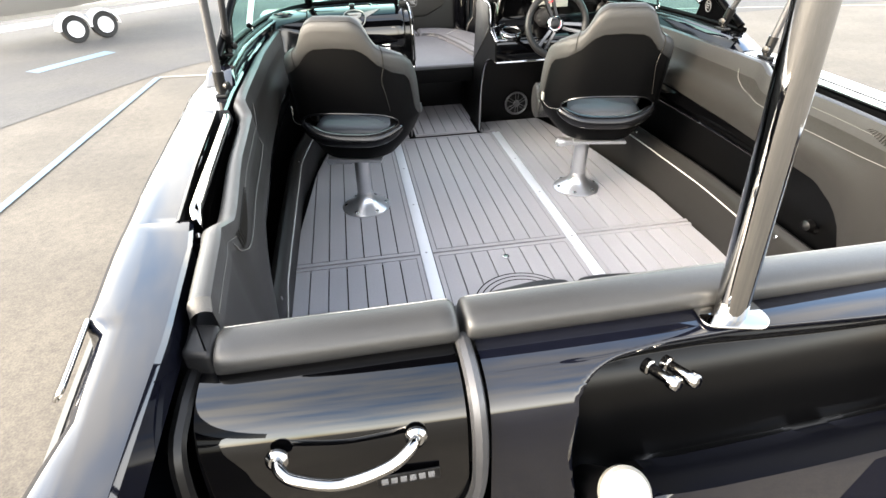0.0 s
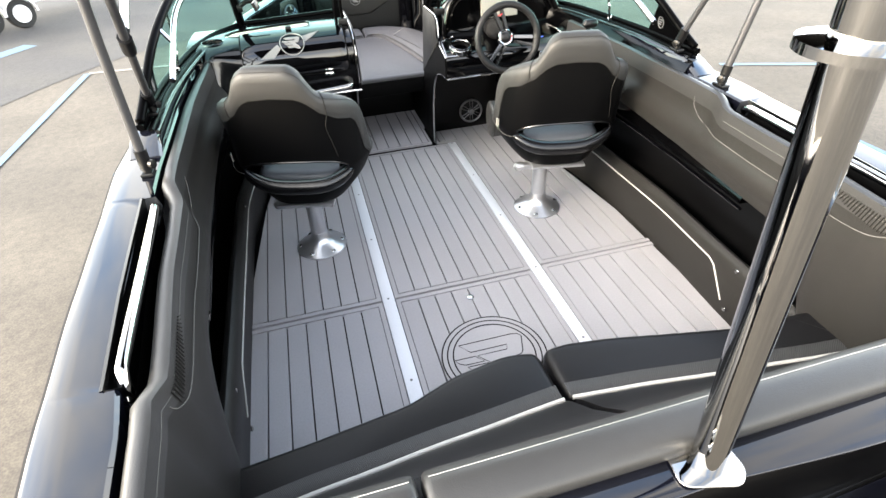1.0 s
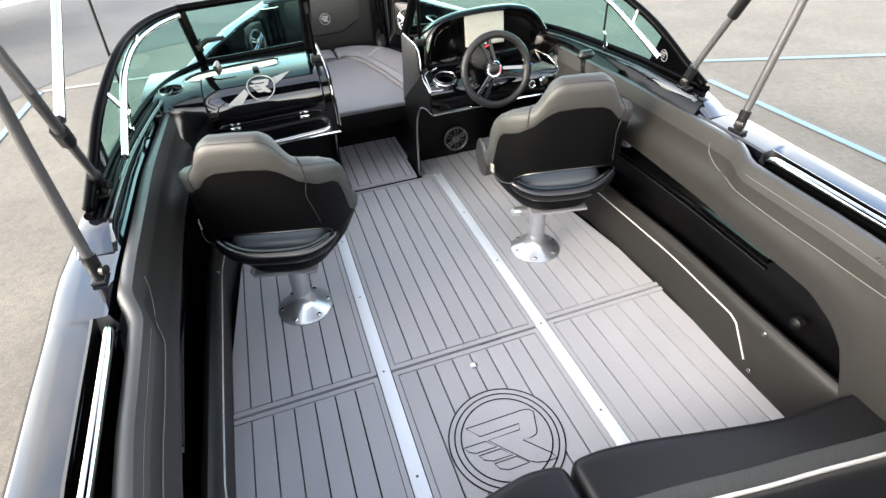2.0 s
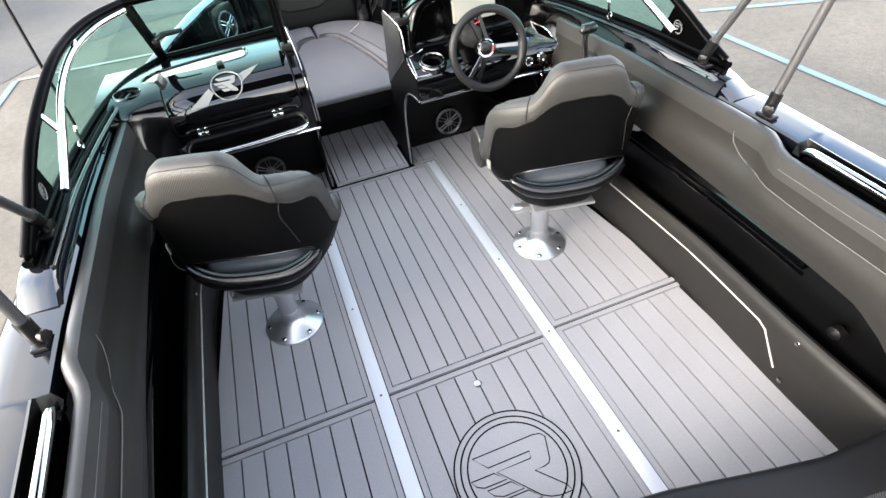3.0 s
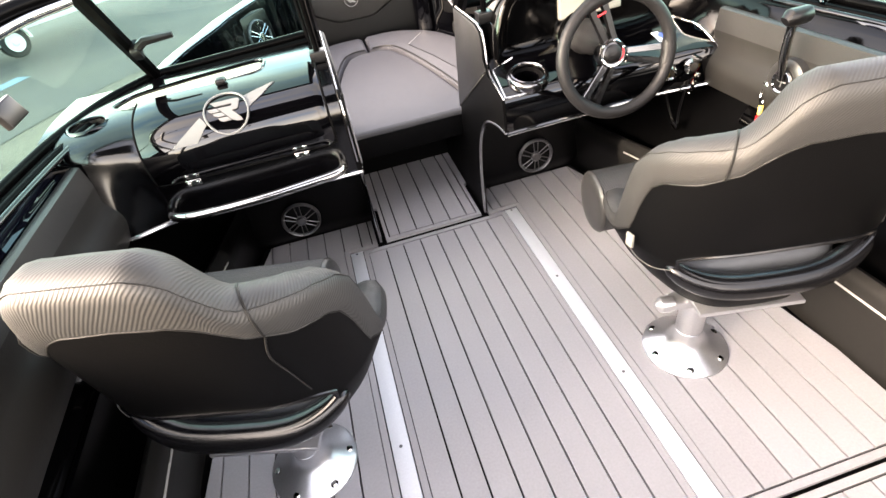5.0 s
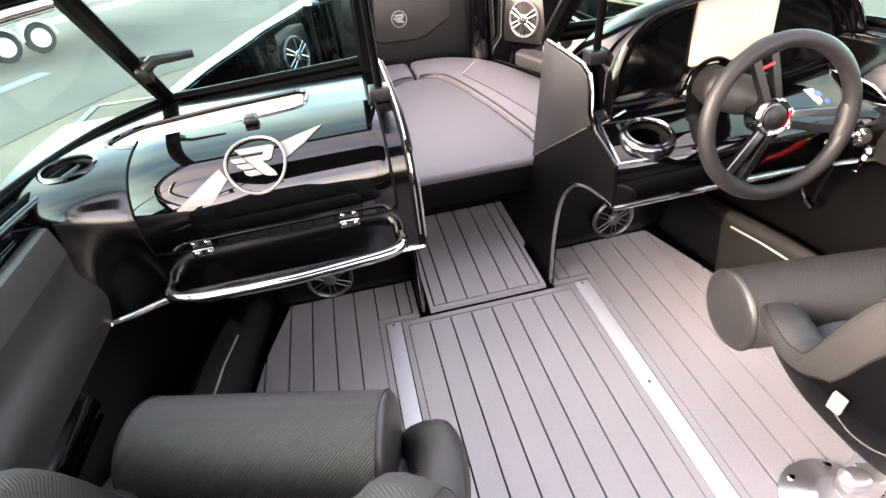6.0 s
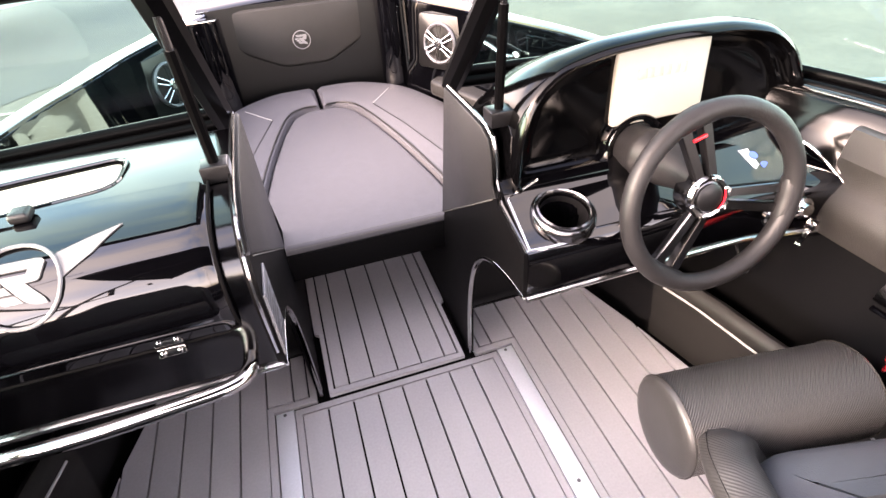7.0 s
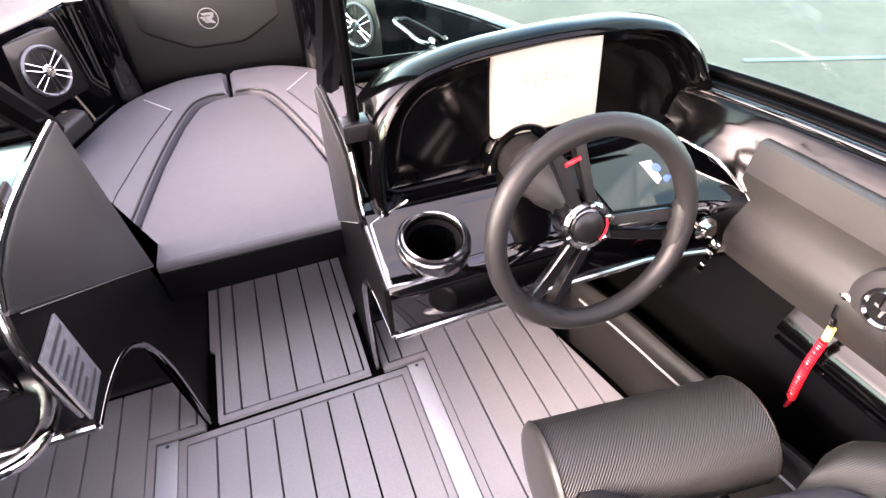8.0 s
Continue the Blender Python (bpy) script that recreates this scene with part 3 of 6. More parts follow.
        for k in range(1, 5):
            col.append(outer(i, low_ + (split - low_) * k / 4))
        outer_loops.append(col)
        b = []
        r_ = min(0.03, (T_ - split) * 0.6)
        for k in range(5):
            z = split + (T_ - r_ - split) * k / 4
            p = outer(i, z)
            b.append(inward(i, p, -0.006 * math.sin(min(1, k / 1.5) * math.pi / 2)))
        base = outer(i, T_ - r_)
        for a in (35, 70, 105, 140, 175):
            p = inward(i, base, 0.034 - 0.040 * math.cos(math.radians(a)))
            p.z = T_ - r_ + r_ * math.sin(math.radians(a))
            b.append(p)
        for z in (T_ - 0.09, max(0.54, T_ - 0.2), 0.535 if us[i] < 0.33 else 0.42):
            zz = min(z, T_ - 0.05)
            b.append(inward(i, outer(i, zz), 0.07))
        band_loops.append(b)
    bm = bmesh.new()
    vs = [[bm.verts.new(p) for p in c] for c in outer_loops]
    for i in range(P - 1):
        for k in range(len(vs[0]) - 1):
            if lo <= i < hi and 5 <= k < 7:
                continue
            bm.faces.new((vs[i][k], vs[i + 1][k], vs[i + 1][k + 1], vs[i][k + 1]))
    bm.faces.new([v[0] for v in vs])
    for side_end in (vs[0], vs[-1]):
        bm.faces.new(side_end)
    bmesh.ops.recalc_face_normals(bm, faces=bm.faces)
    part("back_shell", bm, SHELL, st, "smooth black vinyl shell with a slot above the seat", smooth=50)
    band = part("upper_band", skin(band_loops, closed=False), CARBON, st, "carbon-textured charcoal vinyl upper band", smooth=60)
    lay_uv(band, len(band_loops[0]))
    part("top_seam", tube([b[5] + (b[5] - b[8]).normalized() * 0.0005 for b in band_loops], 0.0010, 5), SIDE, st)
    part("band_edge", tube([b[0] + (b[0] - b[-1]).normalized() * 0.001 for b in band_loops], 0.0016, 5), SIDE, st, "stitched lower edge of the band")
    for q in (0.235, -0.235):
        part("corner_seam", tube([p + Vector((0, -0.0012, 0.0008)) for p in band_loops[round((0.5 + 0.5 * q) * (P - 1))][:9]], 0.002, 5), SIDE, st)
    # rolled lip round the slot
    lip = [outer(i, lips(i)[0]) + Vector((0, -0.003, 0)) for i in range(lo, hi + 1)] + [outer(i, lips(i)[1]) for i in range(hi, lo - 1, -1)]
    ring_ = list(range(lo - 2, hi + 3))
    fat = [0.007 + 0.024 * max(0.0, 1 - abs(2 * k / (len(ring_) - 1) - 1) ** 3) ** 0.5 for k in range(len(ring_))]
    part("slot_roll", tube([outer(i, lips(i)[0] - 0.018) + Vector((0, 0.006, -0.004)) for i in ring_], fat, 14), ROLL, st, "glossy black roll under the slot")
    part("slot_trim", tube(lip, 0.005, 8, closed=True), ROLL, st)
    # cushion and the front roll
    cu = rounded([(-0.19, -0.13), (0.19, -0.13), (0.195, 0.155), (-0.195, 0.155)], 0.085, 6)
    part("seat_cushion", pillow(cu, 0.33, 0.445, 0.04, crown=0.012), COOL, st, "smooth blue-grey vinyl seat cushion", smooth=60)
    roll = [(0.193 * k / 8, 0.0, 0.0) for k in range(-8, 9)]
    fbol = part("front_bolster", tube(roll, [0.087 + 0.001 * math.cos(0.19 * k) for k in range(-8, 9)], 28), TWILL, st, "flip-up front roll in carbon-textured vinyl")
    lay_uv(fbol, 28, True)
    for sx in (-1, 1):
        dome = [(sx * x, 0.0, 0.0) for x in (0.193, 0.199, 0.204, 0.208, 0.210)]
        part("end_cap", tube(dome, [0.0878, 0.086, 0.080, 0.066, 0.04], 28), PAD, fbol, "smooth charcoal vinyl end cap")
        part("end_welt", tube([(sx * 0.194, 0.0878 * math.cos(a), 0.0878 * math.sin(a)) for a in (2 * math.pi * k / 28 for k in range(28))], 0.0016, 5, closed=True), SIDE, fbol)
    i = P // 2 + round(0.118 * P)
    part("back_seam", tube(curve([outer(i, 0.712) + Vector((0, -0.001, 0)), outer(i - 1, 0.665) + Vector((0, -0.001, 0)), outer(i, 0.60) + Vector((0, -0.001, 0)), outer(i + 1, 0.535) + Vector((0, -0.001, 0))], 5), 0.0018, 5), SIDE, st)
    part("tag", slab(-0.010, 0.010, -0.003, 0.002, -0.02, 0.016, 0.002, pose(-0.274, -0.072, 0.5, 0, 0, -70)), WHITE, st, "small white care tag")
    part("tag_cord", tube(curve([(-0.276, -0.078, 0.482), (-0.264, -0.103, 0.468), (-0.242, -0.128, 0.46), (-0.212, -0.148, 0.462)], 5), 0.0012, 5), STITCH, st)
    return st


seat = bucket_seat()
seat.matrix_basis = pose(-0.546, 0.491, 0, 0, 0, -16)
seat2 = copy_thing(seat, pose(0.58, 0.453, 0, 0, 0, -12))
# each shell has slid a little on its mount
for st_, off in ((seat, (-0.007, -0.019, 0.0)), (seat2, (-0.049, -0.008, 0.0))):
    for c in st_.children:
        if c.name.startswith(("pedestal", "clamp")):
            c.location = off
        elif c.name.startswith("front_bolster"):
            # one roll is flipped up against the arms, the other lies forward
            c.location = (-0.045, 0.120, 0.471) if st_ is seat else (-0.082, 0.262, 0.376)
            c.rotation_euler = (0, 0, radians(1.5 if st_ is seat else 4.5))
            c.scale = (1.0 if st_ is seat else 0.893, 1.0, 1.0)

# ---- rear bench and transom ----
bench = thing("rear_bench", "black vinyl rear bench seat with white piping", "bench seat")
# the bench is swept: its back edge runs aft towards both sides
BACK = [(-0.87, -0.958), (-0.59, -0.922), (-0.3, -0.892), (0.0, -0.866), (0.15, -0.880), (0.45, -0.917), (0.76, -0.952), (0.87, -0.962)]
port_poly = [(-0.86, -0.957), (-0.59, -0.922), (-0.3, -0.892), (-0.006, -0.867), (-0.006, -0.69), (-0.10, -0.675), (-0.25, -0.70), (-0.39, -0.752), (-0.63, -0.785), (-0.86, -0.81)]
star_poly = [(0.006, -0.867), (0.15, -0.880), (0.45, -0.917), (0.87, -0.962), (0.87, -0.79), (0.766, -0.784), (0.574, -0.778), (0.43, -0.75), (0.196, -0.70), (0.08, -0.685), (0.006, -0.69)]
part("cushion", pillow(rounded(port_poly, 0.03, 3), 0.22, 0.345, 0.025), BENCH, bench)
part("cushion", pillow(rounded(star_poly, 0.03, 3), 0.22, 0.345, 0.025), BENCH, bench)
for x0, x1 in ((-0.855, -0.012), (0.012, 0.865)):
    xs_ = [x0 + (x1 - x0) * k / 16 for k in range(17)]
    rows_ = [[(x, lerp_table(BACK, x) + d, z) for d, z in ((0.002, 0.338), (0.012, 0.3455), (0.03, 0.3468), (0.05, 0.3462))] for x in xs_]
    lay_uv(part("twill_band", skin(rows_, closed=False), TWILL, bench, "carbon-textured band along the back edge"), 4)
    part("piping", tube([(x, lerp_table(BACK, x), 0.352) for x in xs_], 0.0055, 8), LINE, bench, "white piping")
    rows_ = []
    for x in [x0] + xs_ + [x1]:
        f = 0.985 if x in (x0, x1) else 1.0
        y = lerp_table(BACK, x)
        rows_.append([(x, -1.1 + (v + 1.1) * f, 0.45 + (z - 0.45) * f) for v, z in ((-1.18, 0.30), (y - 0.006, 0.30), (y - 0.010, 0.36), (y - 0.03, 0.385), (0.5 * (y - 1.09), 0.465), (-1.075, 0.58), (-1.10, 0.62), (-1.18, 0.63))])
    part("backrest", skin(rows_), BENCH, bench, "black vinyl backrest")
part("bench_box", slab(-0.87, 0.87, -1.1, -0.84, -0.012, 0.225, 0.01), GEL, bench)

for x0, x1, lab in ((-0.797, -0.434, "short"), (-0.424, 0.86, "long")):
    tp = thing("transom_pad", "%s grey-black padded vinyl coaming on the transom" % lab, "coaming pad", group="transom pads")
    n = 16
    prof = [q[:2] for q in curve([(-1.205, 0.655, 0), (-1.215, 0.675, 0), (-1.212, 0.694, 0), (-1.195, 0.704, 0), (-1.165, 0.706, 0), (-1.145, 0.70, 0), (-1.125, 0.682, 0), (-1.115, 0.65, 0), (-1.112, 0.58, 0), (-1.14, 0.57, 0), (-1.19, 0.61, 0)], 4, True)]
    loops = []
    ends = [(0.0, 0.80), (0.002, 0.90), (0.006, 0.96), (0.014, 0.99), (0.03, 1.0)]
    for k, f in [(x0 + a, b) for a, b in ends] + [(x0 + (x1 - x0) * q / 10, 1.0 + 0.01 * math.sin(7 * q + x0)) for q in range(1, 10)] + [(x1 - a, b) for a, b in reversed(ends)]:
        loops.append([(k, -1.165 + (y + 1.165) * f, 0.64 + (z - 0.64) * f) for y, z in prof])
    part("pad", skin(loops), PAD, tp)
    part("stitching", tube([(x0 + 0.01, -1.147, 0.7012), (x1 - 0.01, -1.147, 0.7012)], 0.0007, 5), LINE, tp, "pale stitched seam")
cp = thing("corner_pad", "small black vinyl pad in the transom corner", "coaming pad")
part("pad", pillow(rounded([(-0.842, -1.192), (-0.796, -1.206), (-0.792, -1.135), (-0.838, -1.125)], 0.012), 0.6, 0.702, 0.010), VINYL, cp)


BN = facing((0, -1.318, 0.62), (0, -0.80, 0.60))
BAY = [Vector(p) for p in rounded([(-0.288, -0.10), (-0.280, 0.005), (-0.252, 0.038), (-0.21, 0.055), (-0.12, 0.064), (0.02, 0.066), (0.25, 0.056), (0.55, 0.05), (0.80, 0.04), (0.80, -0.20), (0.3, -0.22), (-0.04, -0.225), (-0.19, -0.235), (-0.262, -0.225)], 0.03, 4)]


def sunk(p):
    """How deep the bay is at a place of the transom: 0 outside it, 1 inside."""
    q = (BN.inverted() @ p).to_2d()
    inside, near = False, 9.0
    for a_, b_ in zip(BAY, BAY[1:] + BAY[:1]):
        if (a_.y > q.y) != (b_.y > q.y) and q.x < a_.x + (b_.x - a_.x) * (q.y - a_.y) / (b_.y - a_.y):
            inside = not inside
        e = b_ - a_
        if e.length > 1e-6:
            k = min(1.0, max(0.0, (q - a_).dot(e) / e.length_squared))
            near = min(near, (q - a_ - e * k).length)
    k = min(1.0, near / 0.034) if inside else 0.0
    return k * k * (3 - 2 * k)


def transom(x0, x1, name, label, bay=False):
    prof = [q for q in curve([(0, y, z) for y, z in [(-1.17, 0.62), (-1.18, 0.655), (-1.215, 0.664), (-1.26, 0.662), (-1.298, 0.648), (-1.323, 0.618), (-1.336, 0.57), (-1.346, 0.47), (-1.36, 0.2), (-1.37, -0.4)]], 22)]
    xs_ = [x0 + (x1 - x0) * k / 24 for k in range(25)]
    if bay:
        xs_ = sorted([x for x in xs_ if not -0.31 < x < 0.83] + [-0.31 + 0.0075 * k for k in range(152)])
    loops = []
    for x in xs_:
        row = [Vector((x, q.y + 0.03 * (x / 0.9) ** 2, q.z + 0.02 * max(0, x))) for q in prof]
        loops.append([p + Vector((0, 0.75, -0.66)) * (0.15 * sunk(p)) if bay and -0.305 < x < 0.82 else p for p in row])
    ob = part(name, skin(loops, closed=False), NAVY if bay else GEL, smooth=60)
    if bay:
        # the deep bay's shade, put in as a flat black on its inner faces
        ob.data.materials.append(PIT)
        for f in ob.data.polygons:
            src = f.center - Vector((0, 0.75, -0.66)) * 0.15
            f.material_index = 1 if sunk(src) > 0.93 else 0
    return tagged(ob, label, "transom", kind="structure")


transom(-0.818, -0.447, "transom_gate", "glossy black curved transom gate")
transom(-0.412, 0.96, "transom_deck", "glossy dark blue curved transom moulding with a sunk bay", True)
for x in (-0.145, -0.112):
    vl = thing("drain_valve", "small chrome hose fitting in the transom bay", "valve", group="drain valves")
    part("body", lathe([(0.013, 0), (0.013, 0.010), (0.009, 0.012), (0.009, 0.045), (0.0125, 0.047), (0.0125, 0.060), (0.010, 0.063), (0.001, 0.064)], 18, facing((x + 0.008, -1.255, 0.60), (0.35, -0.85, 0.12))), STEEL, vl)
cap_ = thing("filler_cap", "white round filler cap on the transom", "cap")
part("cap", lathe([(0.042, 0), (0.042, 0.012), (0.036, 0.018), (0.005, 0.02)], 28, facing((-0.206, -1.375, 0.45), (0, -0.6, 0.8))), WHITE, cap_)
part("neck", lathe([(0.034, -0.16), (0.034, -0.01), (0.030, 0.002)], 24, facing((-0.206, -1.375, 0.45), (0, -0.6, 0.8))), PLASTIC, cap_)
nav = thing("nav_light", "chrome oval navigation light set in the gunwale edge", "navigation light")
part("bezel", pillow(rounded([(-0.016, -0.07), (0.016, -0.07), (0.016, 0.07), (-0.016, 0.07)], 0.015, 5), 0.0, 0.008, 0.004, facing((-0.972, -1.19, 0.716), (-0.75, -0.12, 0.66), (0, 1, 0))), STEEL, nav)
bd = thing("gate_plate", "grey plate with plain bars on the transom gate", "plate")
pm = facing((-0.537, -1.336, 0.535), (0, -0.99, 0.12))
part("plate", slab(-0.046, 0.046, -0.011, 0.011, 0.0, 0.003, 0.001, pm), PLASTIC, bd)
for k in range(6):
    part("printed_bar", slab(-0.040 + 0.0136 * k, -0.0305 + 0.0136 * k, -0.006, 0.006, 0.003, 0.0036, 0.0002, pm), PALE, bd)
seal = thing("gate_seal", "grey rubber seal between gate and transom", "seal")
part("seal", tube(curve([(-0.43, -1.20, 0.664), (-0.43, -1.265, 0.660), (-0.43, -1.31, 0.635), (-0.43, -1.335, 0.57), (-0.435, -1.345, 0.49), (-0.46, -1.35, 0.43), (-0.52, -1.352, 0.41)], 6), 0.0125, 8), POLE, seal)
seal2 = thing("gate_seal", "grey rubber seal between gate and gunwale", "seal")
part("seal", tube(curve([(-0.83, -1.17, 0.66), (-0.833, -1.26, 0.655), (-0.836, -1.32, 0.61), (-0.838, -1.35, 0.4)], 6), 0.012, 8), PLASTIC, seal2)
gh = thing("transom_grab_handle", "polished stainless grab handle on the transom gate", "handle")
part("bar", tube(curve([(-0.711, -1.318, 0.605), (-0.707, -1.342, 0.612), (-0.688, -1.358, 0.606), (-0.63, -1.368, 0.594), (-0.565, -1.362, 0.603), (-0.53, -1.344, 0.613), (-0.5215, -1.318, 0.606)], 6), 0.0085, 12), STEEL, gh)
for x, z in ((-0.711, 0.608), (-0.5215, 0.608)):
    part("foot", lathe([(0.016, 0), (0.0155, 0.005), (0.010, 0.010)], 16, facing((x, -1.324, z), (0, -0.93, 0.35))), STEEL, gh)
tow = thing("tow_pole", "polished stainless ski tow pole on a round flange", "tow pole", (0, 0, 0))
part("pole", tube([(0.008, -1.235, 0.66), (-0.105, -1.20, 2.1)], 0.0245, 24), STEEL, tow)
part("flange", pillow(rounded([(-0.06, -0.026), (0.03, -0.05), (0.052, -0.03), (0.052, 0.03), (0.0, 0.052), (-0.05, 0.04)], 0.02, 4), 0.0, 0.005, 0.002, pose(0.008, -1.232, 0.666)), STEEL, tow)
part("collar", lathe([(0.03, 0), (0.047, 0.003), (0.047, 0.012), (0.03, 0.016)], 28, pose(-0.042, -1.219, 1.29)), STEEL, tow)

# ---- bow lounge ----
HX = 0.218
BOW = [(1.45, 0.66), (1.6, 0.63), (1.95, 0.575), (2.3, 0.465), (2.5, 0.38), (2.66, 0.31)]


def bow_walls(s):
    ys = [1.42 + 0.06 * i for i in range(21)]
    loops = [[(s * (lerp_table(BOW, y) + 0.012), y, 0.30), (s * (lerp_table(BOW, y) + 0.04), y, 0.45), (s * (lerp_table(INN, y) - 0.02), y, 0.50), (s * (lerp_table(INN, y) - 0.005), y, 0.70), (s * (lerp_table(INN, y) + 0.002), y, 0.736)] for y in ys]
    w = part("bow_wall", skin(loops, closed=False), GEL)
    tagged(w, "glossy black moulded side wall of the bow lounge", "bow wall", kind="structure")
    led = thing("bow_side_cushion", "charcoal vinyl padded armrest under the bow speaker", "cushion", group="bow side cushions")
    poly = rounded([(0.60, 1.98), (0.53, 1.96), (0.415, 2.26), (0.46, 2.30), (0.52, 2.24)], 0.02)
    part("pad", pillow([(s * x, y) for x, y in poly], 0.44, 0.50, 0.015), SIDE, led)
    # outer and inner cushions
    c = thing("bow_cushion", "grey vinyl bow seat cushion with piped edge", "cushion", group="bow cushions")
    inner = [(0.008, 2.45), (0.06, 2.45), (0.12, 2.40), (0.17, 2.25), (0.225, 2.0), (0.27, 1.72), (0.29, 1.55)]
    ins = curve([(x, y, 0) for x, y in [(0.291, 1.55), (0.27, 1.72), (0.225, 2.0), (0.17, 2.25), (0.12, 2.40), (0.06, 2.45), (0.008, 2.45)]], 6)
    outs = curve([(x, y, 0) for x, y in [(0.62, 1.55), (0.60, 1.78), (0.555, 2.0), (0.46, 2.3), (0.36, 2.53), (0.19, 2.665), (0.008, 2.68)]], 6)
    loops = []
    for i, (p, q) in enumerate(zip(ins, outs)):
        e = 0.0 if 0 < i < len(ins) - 1 else 0.012
        d = (q - p).normalized()
        a_, b_ = p + d * 0.018, q - d * 0.018
        z0, z1 = 0.31 + e, 0.405 - e
        ring_ = [(a_, z0), (p, z0 + 0.018), (p, z1 - 0.018), (p + d * 0.004, z1 - 0.006), (a_, z1)] + [(a_ + (b_ - a_) * k / 4, z1 + 0.004) for k in (1, 2, 3)] + [(b_, z1), (q - d * 0.004, z1 - 0.006), (q, z1 - 0.018), (q, z0 + 0.018), (b_, z0)]
        loops.append([(s * v.x, v.y, z) for v, z in ring_])
    part("cushion", skin(loops), CUSH, c)
    part("stitching", tube([(s * 0.30, 2.50, 0.4092), (s * 0.20, 2.36, 0.4092)], 0.0018, 5), LINE, c)
    part("seam", tube([(s * 0.20, 2.36, 0.4088), (s * 0.27, 2.12, 0.4088), (s * 0.33, 1.85, 0.4088), (s * 0.36, 1.58, 0.4088)], 0.0018, 5), SIDE, c)
    p1 = curve([(s * (x + 0.012), y, 0.403) for x, y in inner], 6)
    part("piping", tube(p1, 0.004, 6), SIDE, c)


bow_walls(-1), bow_walls(1)
ic = thing("bow_centre_cushion", "grey vinyl infill cushion of the bow lounge with stitched front edge", "cushion")
half = [(0.288, 1.51), (0.267, 1.72), (0.222, 2.0), (0.167, 2.245), (0.117, 2.395), (0.055, 2.445)]
poly = rounded([(x, y) for x, y in half] + [(-x, y) for x, y in reversed(half)], 0.02, 3)
part("cushion", pillow(poly, 0.285, 0.39, 0.014), CUSH, ic)
for d in (0.0, 0.012):
    part("stitching", tube([(-0.27, 1.513 + d, 0.3835 + 0.5 * d), (0.27, 1.513 + d, 0.3835 + 0.5 * d)], 0.0014, 5), STITCH, ic)
part("front_band", slab(-0.285, 0.285, 1.503, 1.509, 0.285, 0.372, 0.002), SHELL, ic)
# front wall and backrest
fw = part("bow_front_wall", skin([[(-0.40, 2.72, 0.3), (-0.2, 2.75, 0.3), (0.2, 2.75, 0.3), (0.40, 2.72, 0.3)], [(-0.40, 2.76, 0.74), (-0.2, 2.80, 0.74), (0.2, 2.80, 0.74), (0.40, 2.76, 0.74)]], closed=False), PIT)
tagged(fw, "glossy black moulded front wall of the bow", "bow wall", kind="structure")
for s in (-1, 1):
    col = part("bow_column", tube([(s * 0.375, 2.60, 0.30), (s * 0.375, 2.64, 0.735)], 0.07, 16), GEL)
    tagged(col, "rounded glossy black corner of the bow moulding", "bow wall", kind="structure")
br = thing("bow_pad", "charcoal vinyl bow backrest pad with a pale round logo", "cushion")
bp = rounded([(-0.33, 0.725), (0.33, 0.725), (0.275, 0.56), (0.10, 0.475), (-0.10, 0.475), (-0.275, 0.56)], 0.03, 4)
part("pad", pillow(bp, 0.0, 0.045, 0.014, Matrix.Translation((0, 2.755, 0)) @ pose(0, 0, 0, 84, 0, 0)), SIDE, br)


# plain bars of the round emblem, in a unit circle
GLYPH = [[(-0.65, 0.56), (0.49, 0.55), (0.62, 0.52), (0.68, 0.44), (0.56, 0.06), (0.51, 0.0), (0.42, -0.02), (0.24, -0.02), (0.60, -0.42), (0.64, -0.54), (0.43, -0.53), (0.28, -0.49), (0.15, -0.41), (-0.36, 0.20), (0.27, 0.19), (0.31, 0.31), (-0.46, 0.32)],
         [(-0.82, 0.21), (-0.41, 0.20), (-0.26, 0.03), (-0.65, 0.04), (-0.76, 0.10)],
         [(-0.63, -0.02), (-0.21, -0.03), (-0.06, -0.21), (-0.42, -0.20), (-0.56, -0.13)],
         [(-0.43, -0.25), (-0.01, -0.26), (0.15, -0.44), (-0.23, -0.44), (-0.37, -0.37)]]


def badge(parent, m, r, material, t=0.003):
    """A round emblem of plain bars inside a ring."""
    ring = tube([(r * math.cos(a), r * math.sin(a), t) for a in (2 * math.pi * k / 40 for k in range(40))], r * 0.05, 6, closed=True)
    bmesh.ops.transform(ring, matrix=m, verts=ring.verts)
    part("emblem_ring", ring, material, parent)
    bms = [pillow([(x * r, y * r) for x, y in b], 0.0, t, 0, m, seg=1, bottom=0) for b in GLYPH]
    part("emblem_glyph", merge(*bms), material, parent, smooth=0)


badge(br, Matrix.Translation((-0.01, 2.707, 0.60)) @ pose(0, 0, 0, 84, 0, 0), 0.036, PALE)


